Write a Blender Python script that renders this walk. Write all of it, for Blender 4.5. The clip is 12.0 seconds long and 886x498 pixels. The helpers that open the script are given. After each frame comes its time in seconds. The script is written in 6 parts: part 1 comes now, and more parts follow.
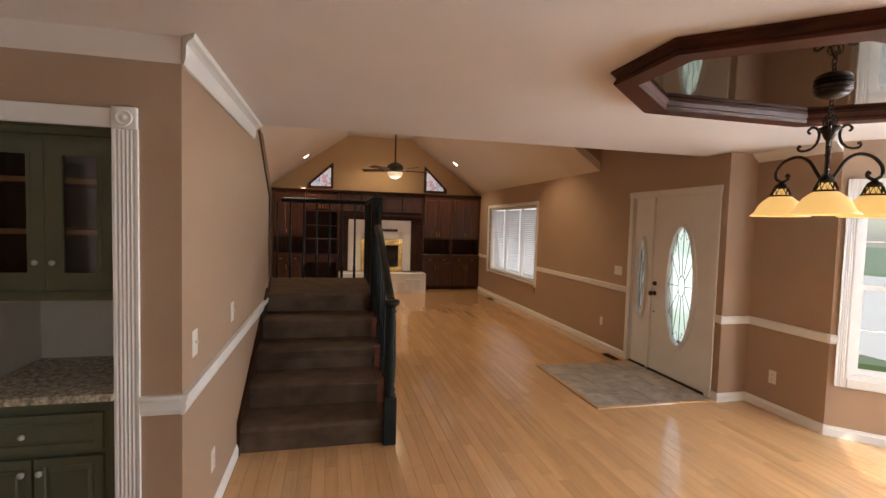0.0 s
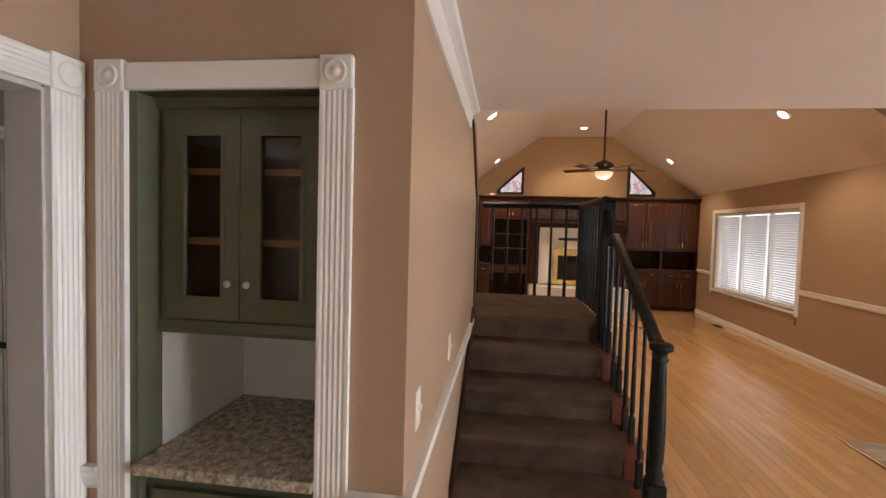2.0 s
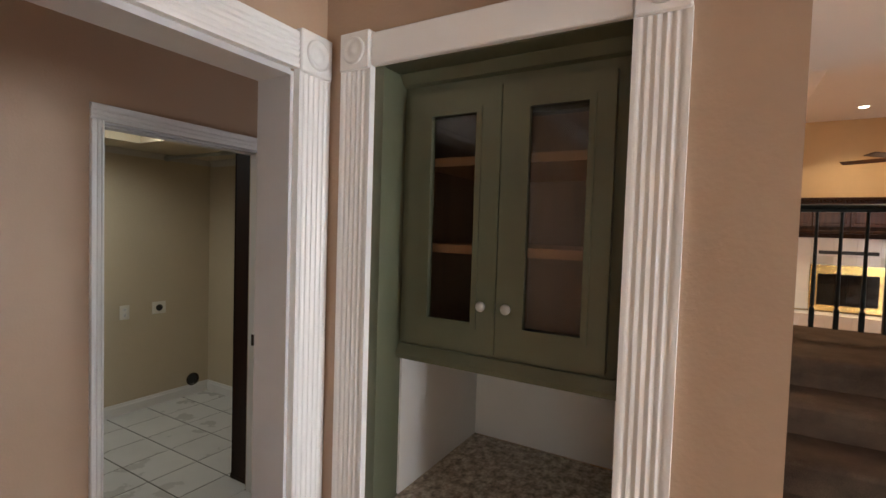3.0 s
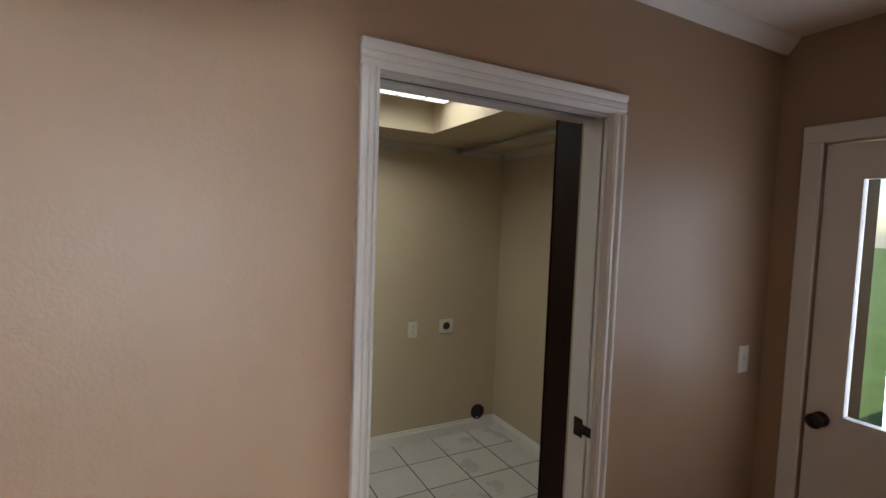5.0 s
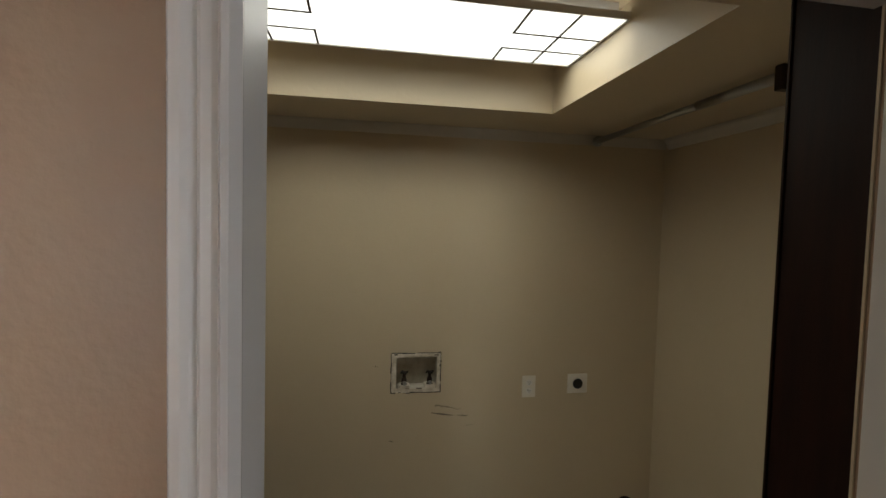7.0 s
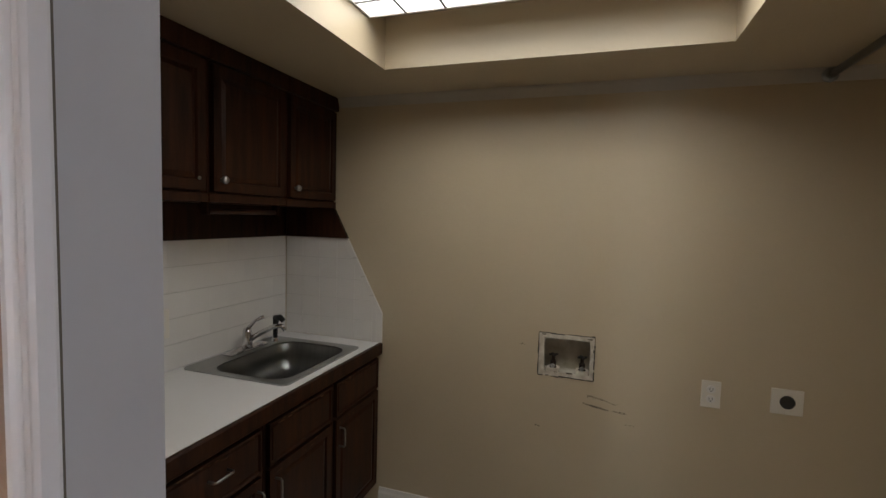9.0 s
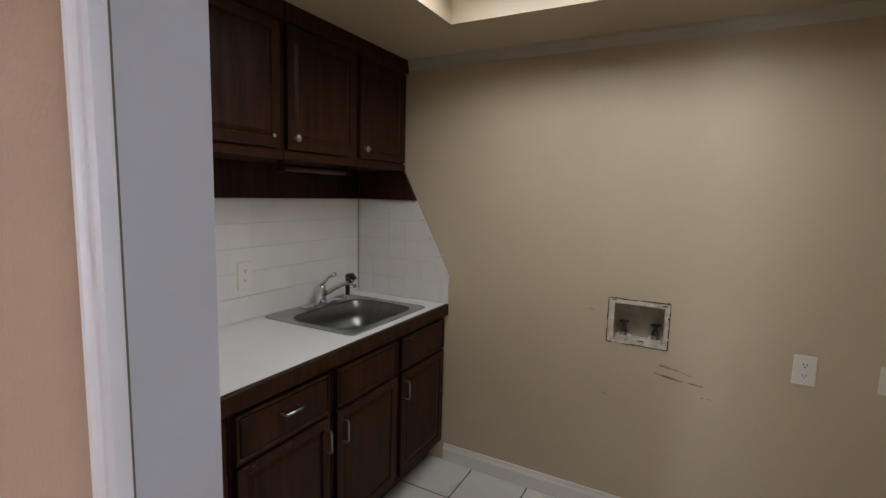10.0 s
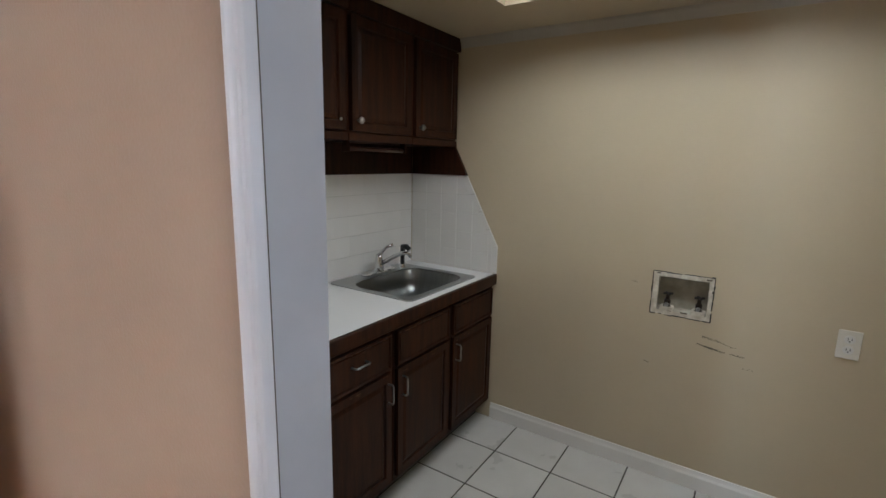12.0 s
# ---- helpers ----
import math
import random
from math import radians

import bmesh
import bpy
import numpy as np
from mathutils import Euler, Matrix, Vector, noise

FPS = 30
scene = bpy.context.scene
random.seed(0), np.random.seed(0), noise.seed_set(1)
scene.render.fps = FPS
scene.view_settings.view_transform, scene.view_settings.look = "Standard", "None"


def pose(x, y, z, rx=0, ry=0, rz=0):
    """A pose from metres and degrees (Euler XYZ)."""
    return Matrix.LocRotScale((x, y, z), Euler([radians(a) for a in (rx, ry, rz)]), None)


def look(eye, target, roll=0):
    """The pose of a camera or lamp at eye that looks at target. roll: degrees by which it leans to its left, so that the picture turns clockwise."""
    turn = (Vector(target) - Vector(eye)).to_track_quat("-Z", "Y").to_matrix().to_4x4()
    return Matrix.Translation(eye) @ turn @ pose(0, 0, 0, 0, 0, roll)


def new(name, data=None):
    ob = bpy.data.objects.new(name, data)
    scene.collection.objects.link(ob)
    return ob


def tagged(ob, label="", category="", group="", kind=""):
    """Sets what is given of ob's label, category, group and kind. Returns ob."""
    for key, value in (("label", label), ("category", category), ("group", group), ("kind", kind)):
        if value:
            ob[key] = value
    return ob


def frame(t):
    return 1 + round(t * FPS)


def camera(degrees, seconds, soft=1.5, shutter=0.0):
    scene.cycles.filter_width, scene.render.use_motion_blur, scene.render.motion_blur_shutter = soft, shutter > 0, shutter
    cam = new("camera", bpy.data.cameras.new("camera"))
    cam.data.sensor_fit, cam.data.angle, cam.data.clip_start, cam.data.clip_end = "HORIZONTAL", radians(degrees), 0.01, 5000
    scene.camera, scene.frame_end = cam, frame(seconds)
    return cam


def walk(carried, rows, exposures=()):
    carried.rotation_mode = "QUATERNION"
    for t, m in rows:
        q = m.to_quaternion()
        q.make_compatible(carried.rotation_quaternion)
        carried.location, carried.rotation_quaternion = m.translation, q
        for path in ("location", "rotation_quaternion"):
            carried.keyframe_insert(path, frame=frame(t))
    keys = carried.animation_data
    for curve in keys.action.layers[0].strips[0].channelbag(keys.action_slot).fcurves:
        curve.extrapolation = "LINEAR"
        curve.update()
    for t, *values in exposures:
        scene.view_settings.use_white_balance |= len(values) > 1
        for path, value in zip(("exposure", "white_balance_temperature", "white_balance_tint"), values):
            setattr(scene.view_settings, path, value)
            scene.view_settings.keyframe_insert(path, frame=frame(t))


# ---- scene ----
cam = camera(86.9, 12.0)
PATH = [
    (0, (-0.063, 0.079, 1.659), (0.399, 2.022, 1.551), 1.6),
    (0.5, (-0.092, 0.371, 1.633), (0.281, 2.333, 1.526), 1.5),
    (1, (-0.19, 0.649, 1.634), (0.054, 2.631, 1.526), 1.5),
    (1.5, (-0.297, 0.854, 1.643), (-0.251, 2.851, 1.537), 1.6),
    (2, (-0.429, 1.032, 1.641), (-0.692, 3.013, 1.549), 1.6),
    (2.5, (-0.607, 1.197, 1.623), (-1.245, 3.091, 1.537), 1.5),
    (3, (-0.801, 1.378, 1.622), (-1.807, 3.105, 1.544), 1.8),
    (3.5, (-1.015, 1.579, 1.619), (-2.327, 3.086, 1.54), 1.9),
    (5.5, (-2.174, 2.05, 1.686), (-4.009, 2.836, 1.558), 2.1),
    (6, (-2.381, 2.168, 1.704), (-4.273, 2.804, 1.58), 2.0),
    (6.5, (-2.513, 2.315, 1.707), (-4.443, 2.827, 1.599), 1.7),
    (8.5, (-2.722, 2.804, 1.643), (-4.68, 2.411, 1.534), 1.5),
    (9, (-2.716, 2.868, 1.591), (-4.608, 2.232, 1.456), 1.6),
    (9.5, (-2.73, 2.902, 1.543), (-4.548, 2.089, 1.359), 1.6),
    (10, (-2.742, 2.924, 1.51), (-4.494, 1.989, 1.273), 1.6),
    (10.5, (-2.736, 2.922, 1.504), (-4.432, 1.904, 1.21), 1.5),
    (11, (-2.713, 2.937, 1.511), (-4.366, 1.863, 1.174), 1.3),
    (11.5, (-2.675, 2.943, 1.524), (-4.309, 1.85, 1.159), 1.3),
    (12, (-2.599, 2.958, 1.55), (-4.242, 1.881, 1.176), 1.3),
]

EXPOSURES = [(0.0, -0.16, 6500, 10), (0.5, -0.08, 6500, 10), (1.0, 0.10, 6400, 10), (2.5, 0.22, 6450, 10), (3.5, 0.42, 6300, 10), (5.5, 0.44, 6600, 10), (6.5, 0.02, 6900, 10), (8.5, 0.12, 6700, 13), (9.5, 0.60, 6350, 18), (10.0, 0.85, 6150, 18), (10.5, 0.92, 6000, 16), (12.0, 0.93, 5850, 12)]
walk(cam, [(t, look(e, g, r)) for t, e, g, r in PATH], EXPOSURES)

# ---- world, sun, large lights ----
world = bpy.data.worlds.new("world")
scene.world = world
world.use_nodes = True
wn = world.node_tree
sky = wn.nodes.new("ShaderNodeTexSky")
sky.sky_type = "NISHITA"
sky.sun_disc = False
sky.sun_elevation = radians(35.6)
sky.sun_rotation = radians(165)
wn.links.new(sky.outputs[0], wn.nodes["Background"].inputs[0])
wn.nodes["Background"].inputs[1].default_value = 0.14


def lamp(name, kind, m, energy, colour, size=0.1, size_y=None, spot=None, spread=180):
    d = bpy.data.lights.new(name, kind)
    d.energy, d.color = energy, colour
    if kind == "AREA":
        d.shape = "RECTANGLE" if size_y else "SQUARE"
        d.size = size
        if size_y:
            d.size_y = size_y
        d.spread = radians(spread)
    elif kind == "SUN":
        d.angle = size
    else:
        d.shadow_soft_size = size
    if spot:
        d.spot_size, d.spot_blend = radians(spot), 0.6
    ob = new(name, d)
    ob.matrix_world = m
    return ob


DAY = (0.86, 0.93, 1.0)
lamp("sun", "SUN", look((9.9, -40.5, 30), (0, 0, 0)), 5.0, (1.0, 0.95, 0.86), radians(0.5))
# daylight through the bay, the living room window, the front door glass and the hall door
lamp("bay_daylight", "AREA", look((4.92, 1.40, 1.30), (0.0, 1.45, 1.0)), 118, DAY, 1.3, 1.5)
lamp("bay_daylight", "AREA", look((4.47, 0.06, 1.35), (2.0, 2.53, 1.0)), 50, DAY, 0.9, 1.5)
lamp("bay_daylight", "AREA", look((4.49, 2.78, 1.30), (2.0, 0.29, 1.0)), 0.6, DAY, 0.86, 1.45)
lamp("door_daylight", "AREA", look((3.70, 4.405, 1.05), (0.0, 4.405, 0.9)), 1.4, DAY, 0.38, 1.25)
# fill lamp added outside an invented opening in the unseen south wall
lamp("unseen_south_fill", "AREA", look((0.9, -2.81, 1.45), (0.9, 1.0, 1.25)), 6, DAY, 1.7, 1.0)
lamp("living_daylight", "AREA", look((3.80, 9.43, 1.35), (0.0, 9.43, 0.9)), 17, DAY, 2.5, 1.4)
lamp("hall_daylight", "AREA", look((-2.42, 4.36, 1.40), (-2.42, 3.0, 1.35)), 6.0, (0.78, 0.87, 1.0), 0.5, 1.2)

# ---- materials ----


def shader(name, colour, rough=0.5, metal=0.0, vary=0.08, scale=3.0, bump=0.0, bump_scale=60.0, colour2=None,
           stretch=(1, 1, 1), spread=0.0, coat=0.0, fine=0.0, spec=0.5, island=False, soft=1.0, wear=None):
    """A surface with variation at two scales, relief and, with spread, a tone of its own for each object."""
    m = bpy.data.materials.new(name)
    m.use_nodes = True
    nt = m.node_tree
    b = nt.nodes["Principled BSDF"]
    b.inputs["Roughness"].default_value = rough
    b.inputs["Metallic"].default_value = metal
    b.inputs["Coat Weight"].default_value = coat
    b.inputs["Coat Roughness"].default_value = 0.12
    b.inputs["Specular IOR Level"].default_value = spec
    tc = nt.nodes.new("ShaderNodeTexCoord")
    mp = nt.nodes.new("ShaderNodeMapping")
    mp.inputs["Scale"].default_value = stretch
    nt.links.new(tc.outputs["Object"], mp.inputs[0])
    src = mp.outputs[0]
    if spread:
        oi = nt.nodes.new("ShaderNodeNewGeometry" if island else "ShaderNodeObjectInfo")
        pick = "Random Per Island" if island else "Random"
        off = nt.nodes.new("ShaderNodeVectorMath")
        off.operation = "MULTIPLY_ADD"
        cmb = nt.nodes.new("ShaderNodeCombineXYZ")
        for i in range(3):
            nt.links.new(oi.outputs[pick], cmb.inputs[i])
        off.inputs[1].default_value = (37.0, 53.0, 29.0)
        nt.links.new(cmb.outputs[0], off.inputs[0])
        nt.links.new(src, off.inputs[2])
        src = off.outputs[0]
    n1 = nt.nodes.new("ShaderNodeTexNoise")
    n1.inputs["Scale"].default_value = scale
    n1.inputs["Detail"].default_value = 5
    nt.links.new(src, n1.inputs["Vector"])
    n2 = nt.nodes.new("ShaderNodeTexNoise")
    n2.inputs["Scale"].default_value = bump_scale
    n2.inputs["Detail"].default_value = 3
    nt.links.new(src, n2.inputs["Vector"])
    c2 = colour2 or tuple(c * (1 - vary) for c in colour)
    c1 = colour if colour2 else tuple(min(1, c * (1 + vary)) for c in colour)
    ramp = nt.nodes.new("ShaderNodeValToRGB")
    ramp.color_ramp.elements[0].position, ramp.color_ramp.elements[1].position = 0.5 - 0.18 * soft, 0.5 + 0.18 * soft
    ramp.color_ramp.elements[0].color, ramp.color_ramp.elements[1].color = (*c2, 1), (*c1, 1)
    nt.links.new(n1.outputs["Fac"], ramp.inputs[0])
    out = ramp.outputs[0]
    if fine:
        mx = nt.nodes.new("ShaderNodeMix")
        mx.data_type, mx.blend_type = "RGBA", "OVERLAY"
        mx.inputs["Factor"].default_value = fine
        nt.links.new(out, mx.inputs[6])
        nt.links.new(n2.outputs["Fac"], mx.inputs[7])
        out = mx.outputs[2]
    if spread:
        hsv = nt.nodes.new("ShaderNodeHueSaturation")
        rng = nt.nodes.new("ShaderNodeMapRange")
        rng.inputs["To Min"].default_value, rng.inputs["To Max"].default_value = 1 - spread, 1 + spread
        nt.links.new(oi.outputs[pick], rng.inputs[0])
        nt.links.new(rng.outputs[0], hsv.inputs["Value"])
        nt.links.new(out, hsv.inputs["Color"])
        out = hsv.outputs[0]
    if wear:
        n3 = nt.nodes.new("ShaderNodeTexNoise")
        n3.inputs["Scale"].default_value = 7.0
        n3.inputs["Detail"].default_value = 9
        n3.inputs["Roughness"].default_value = 0.75
        nt.links.new(src, n3.inputs["Vector"])
        r3 = nt.nodes.new("ShaderNodeMapRange")
        r3.inputs["From Min"].default_value, r3.inputs["From Max"].default_value = 0.66, 0.74
        nt.links.new(n3.outputs["Fac"], r3.inputs[0])
        m3 = nt.nodes.new("ShaderNodeMix")
        m3.data_type = "RGBA"
        m3.inputs[7].default_value = (*wear, 1)
        nt.links.new(r3.outputs[0], m3.inputs[0])
        nt.links.new(out, m3.inputs[6])
        out = m3.outputs[2]
    nt.links.new(out, b.inputs["Base Color"])
    rr = nt.nodes.new("ShaderNodeMapRange")
    rr.inputs["To Min"].default_value, rr.inputs["To Max"].default_value = max(0, rough - 0.06), min(1, rough + 0.08)
    nt.links.new(n1.outputs["Fac"], rr.inputs[0])
    nt.links.new(rr.outputs[0], b.inputs["Roughness"])
    if bump:
        bp = nt.nodes.new("ShaderNodeBump")
        bp.inputs["Strength"].default_value = bump
        bp.inputs["Distance"].default_value = 0.004
        nt.links.new(n2.outputs["Fac"], bp.inputs["Height"])
        nt.links.new(bp.outputs[0], b.inputs["Normal"])
    return m


def glowing(name, colour, strength, base=(0.9, 0.85, 0.75)):
    m = shader(name, base, 0.4)
    b = m.node_tree.nodes["Principled BSDF"]
    b.inputs["Emission Color"].default_value = (*colour, 1)
    b.inputs["Emission Strength"].default_value = strength
    return m


def clear(name, tint=(1, 1, 1), rough=0.0, weight=1.0, colour=(0.9, 0.9, 0.9)):
    m = bpy.data.materials.new(name)
    m.use_nodes = True
    b = m.node_tree.nodes["Principled BSDF"]
    b.inputs["Base Color"].default_value = (*tint, 1)
    b.inputs["Roughness"].default_value = rough
    b.inputs["Transmission Weight"].default_value = weight
    b.inputs["IOR"].default_value = 1.45
    return m


TAN = shader("tan_wall_paint", (0.40, 0.27, 0.18), 0.43, vary=0.05, scale=1.3, bump=0.24, bump_scale=105)
# tan wall paint again, yellowed and brightened for the downlights' warm glow
TANLIT = shader("tan_gable_paint_warm_lit", (0.58, 0.39, 0.20), 0.5, vary=0.05, scale=1.3, bump=0.2, bump_scale=90)
CEIL = shader("ceiling_paint", (0.74, 0.66, 0.60), 0.8, vary=0.03, scale=1.0, bump=0.15, bump_scale=90)
WHITE = shader("white_trim_paint", (0.78, 0.76, 0.73), 0.38, vary=0.025, scale=4, bump=0.02, bump_scale=40)
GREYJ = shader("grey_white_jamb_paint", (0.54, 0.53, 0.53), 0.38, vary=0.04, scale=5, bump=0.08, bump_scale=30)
BEIGE = shader("beige_laundry_paint", (0.56, 0.468, 0.325), 0.37, vary=0.06, scale=1.1, bump=0.18, bump_scale=50)
GREEN = shader("green_cabinet_paint", (0.110, 0.116, 0.070), 0.40, vary=0.10, scale=3, bump=0.08, bump_scale=50)
WALNUT = shader("dark_cabinet_wood", (0.050, 0.017, 0.0072), 0.42, scale=5, spec=0.16, wear=(0.17, 0.075, 0.030), colour2=(0.015, 0.0056, 0.003), stretch=(6, 6, 0.7), bump=0.08, bump_scale=40, fine=0.2)
CHERRY = shader("reddish_cabinet_wood", (0.075, 0.024, 0.011), 0.30, scale=4, colour2=(0.036, 0.012, 0.006), stretch=(6, 6, 0.7), bump=0.06, bump_scale=40, fine=0.2)
MAHOGANY = shader("reddish_frame_wood", (0.095, 0.026, 0.012), 0.46, scale=4, colour2=(0.045, 0.013, 0.007), spec=0.22, bump=0.04, bump_scale=40, fine=0.15)
EBONY = shader("dark_stained_door_wood", (0.026, 0.009, 0.005), 0.5, scale=5, colour2=(0.014, 0.005, 0.003), stretch=(6, 6, 0.7), spec=0.15, bump=0.06, bump_scale=40)
REDWOOD = shader("red_stringer_wood", (0.10, 0.026, 0.011), 0.4, vary=0.2, scale=5, stretch=(5, 1, 5))
SHELFWOOD = shader("pale_shelf_wood", (0.55, 0.30, 0.15), 0.5, vary=0.1, scale=5)
# brown inside wood, lightened to carry the door glass's hazy reflection
CABIN = shader("cabinet_inside_wood_hazed", (0.30, 0.19, 0.11), 0.55, vary=0.15, scale=3, stretch=(5, 5, 0.7))
FLOORW = shader("honey_plank_floor", (0.60, 0.358, 0.180), 0.13, scale=2.5, colour2=(0.53, 0.304, 0.143), stretch=(9, 0.8, 1), bump=0.03, bump_scale=25, spread=0.11, coat=0.6, fine=0.10)
SUBFLOOR = shader("dark_joint", (0.16, 0.08, 0.03), 0.6)
CARPET = shader("brown_carpet", (0.120, 0.079, 0.053), 0.95, scale=6, colour2=(0.074, 0.048, 0.032), bump=1.0, bump_scale=260, fine=0.6, spec=0.1)
IRON = shader("dark_green_black_paint", (0.008, 0.011, 0.010), 0.40, vary=0.2, scale=8, bump=0.05, spec=0.22)
BRONZE = shader("oil_rubbed_bronze", (0.045, 0.030, 0.022), 0.4, 0.7, vary=0.3, scale=12)
STEEL = shader("brushed_steel", (0.40, 0.41, 0.40), 0.30, 1.0, vary=0.08, scale=6, stretch=(1, 12, 1))
CHROME = shader("chrome", (0.75, 0.75, 0.76), 0.12, 1.0, vary=0.03)
BRASS = shader("polished_brass", (0.80, 0.55, 0.20), 0.18, 1.0, vary=0.08)
DRIVE = shader("sunlit_concrete", (0.66, 0.64, 0.60), 0.85, vary=0.06, scale=0.6, bump=0.3)
BLACK = shader("black_plastic", (0.015, 0.015, 0.015), 0.4)
SLATE = shader("grey_slate_tile", (0.41, 0.36, 0.30), 0.38, scale=9, colour2=(0.215, 0.185, 0.155), bump=0.25, bump_scale=25, spread=0.12)
GROUT = shader("dark_grout", (0.07, 0.058, 0.05), 0.9, bump=0.2)
TILEW = shader("white_floor_tile", (0.60, 0.58, 0.545), 0.28, vary=0.05, scale=5, spread=0.04, bump=0.03)
WTILE = shader("white_wall_tile", (0.78, 0.76, 0.73), 0.18, vary=0.03, spread=0.02)
WGROUT = shader("pale_grout", (0.62, 0.60, 0.56), 0.8)
LAMINATE = shader("white_laminate", (0.78, 0.77, 0.76), 0.35, vary=0.02)
PLATE = shader("ivory_switch_plate", (0.78, 0.74, 0.66), 0.35, vary=0.02)
GRANITE = shader("speckled_granite", (0.58, 0.51, 0.40), 0.22, scale=34, colour2=(0.22, 0.185, 0.14), bump_scale=90, fine=0.9, soft=0.9, stretch=(1.2, 0.9, 1))
BOXGREY = shader("stained_box_plastic", (0.56, 0.53, 0.44), 0.6, scale=18, colour2=(0.36, 0.32, 0.24))
CHIPPED = shader("chipped_white_rim", (0.74, 0.69, 0.60), 0.6, scale=34, colour2=(0.50, 0.44, 0.35))
STRIP = shader("grey_beige_strip", (0.50, 0.47, 0.41), 0.5)
PORCH = shader("pale_concrete", (0.58, 0.56, 0.52), 0.8, bump=0.3)
SMUDGE = shader("dark_scuff", (0.13, 0.11, 0.08), 0.7)
LAWN = shader("lawn", (0.10, 0.17, 0.035), 0.9, scale=1.5, colour2=(0.07, 0.12, 0.025), bump=0.5, bump_scale=20)
MIRROR = shader("dim_ceiling_mirror", (0.25, 0.235, 0.21), 0.02, 1.0, vary=0.02, scale=1.2, bump=0.55, bump_scale=2.2)
GLASS = clear("window_glass")
DARKGLASS = clear("cabinet_glass", (0.75, 0.70, 0.62), 0.02)
LEADED = clear("leaded_bevel_glass", (0.92, 0.97, 0.90), 0.12)
FIREGLASS = shader("black_fire_glass", (0.01, 0.01, 0.01), 0.06)
CRYSTAL = shader("pale_glass_knob", (0.46, 0.44, 0.40), 0.12, vary=0.1, scale=40)
BLIND = shader("white_blind_slat", (0.74, 0.75, 0.78), 0.5, vary=0.03)
SHADE = glowing("lit_amber_shade", (1.0, 0.60, 0.19), 0.80, (0.82, 0.56, 0.22))
FANGLASS = glowing("lit_fan_bowl", (1.0, 0.80, 0.52), 0.6, (0.55, 0.46, 0.34))
SPOTGLOW = glowing("lit_downlight", (1.0, 0.84, 0.60), 14.0)
TUBEGLOW = glowing("lit_diffuser", (0.96, 1.0, 0.97), 1.5)
WORN = shader("worn_bare_wood", (0.20, 0.095, 0.040), 0.6, scale=40, colour2=(0.10, 0.045, 0.018))
LEAD = shader("lead_came", (0.10, 0.10, 0.10), 0.5, 0.5)
# emission stands in for daylight through the glass, as the gable behind is solid
STAIN_GLOW = [glowing("stained_" + n, c, 0.55, c) for n, c in (("white", (0.85, 0.88, 0.92)), ("rose", (0.84, 0.42, 0.52)), ("blue", (0.55, 0.60, 0.82)), ("pink", (0.88, 0.70, 0.74)))]

# ---- building helpers ----
ORIGIN = {}


def thing(name, at, label, category, group="", kind=""):
    ob = new(name)
    ob.location = at
    ob.empty_display_size = 0.1
    ORIGIN[ob] = Vector(at)
    return tagged(ob, label, category, group, kind)


def mesh_of(name, bm, material):
    me = bpy.data.meshes.new(name)
    bm.to_mesh(me)
    bm.free()
    me.materials.append(material)
    return me


def part(name, bm, material, parent, label="", smooth=False):
    """Links a bmesh, given in world places, as one mesh under a thing or a part."""
    bmesh.ops.translate(bm, vec=-ORIGIN[parent], verts=bm.verts)
    me = mesh_of(name, bm, material)
    if smooth:
        for p in me.polygons:
            p.use_smooth = True
    ob = new(name, me)
    ob.parent = parent
    ORIGIN[ob] = ORIGIN[parent]
    if label:
        ob["label"] = label
    return ob


def solo(name, bm, material, label, category, kind="", group="", smooth=False):
    me = mesh_of(name, bm, material)
    if smooth:
        for p in me.polygons:
            p.use_smooth = True
    ob = new(name, me)
    ORIGIN[ob] = Vector((0, 0, 0))
    return tagged(ob, label, category, group, kind)


def box(x0, x1, y0, y1, z0, z1, bevel=0.0, bm=None):
    b = bmesh.new()
    bmesh.ops.create_cube(b, size=1)
    for v in b.verts:
        v.co = Vector(((x0 + x1) / 2 + v.co.x * (x1 - x0), (y0 + y1) / 2 + v.co.y * (y1 - y0), (z0 + z1) / 2 + v.co.z * (z1 - z0)))
    if bevel:
        bmesh.ops.bevel(b, geom=b.edges[:], offset=bevel, segments=1, affect="EDGES")
    return merge(bm, b)


def merge(bm, b):
    if bm is None:
        return b
    me = bpy.data.meshes.new("join")
    b.to_mesh(me)
    b.free()
    bm.from_mesh(me)
    bpy.data.meshes.remove(me)
    return bm


def prism(points, axis, a, b, bm=None):
    """A polygon in the plane across axis (0 x, 1 y, 2 z), drawn out from a to b."""
    m = bmesh.new()
    rings = []
    for d in (a, b):
        ring = []
        for u, v in points:
            co = [0, 0, 0]
            co[axis] = d
            co[(axis + 1) % 3], co[(axis + 2) % 3] = u, v
            ring.append(m.verts.new(co))
        rings.append(ring)
    n = len(points)
    m.faces.new(rings[0][::-1])
    m.faces.new(rings[1])
    for i in range(n):
        m.faces.new((rings[0][i], rings[0][(i + 1) % n], rings[1][(i + 1) % n], rings[1][i]))
    bmesh.ops.recalc_face_normals(m, faces=m.faces[:])
    return merge(bm, m)


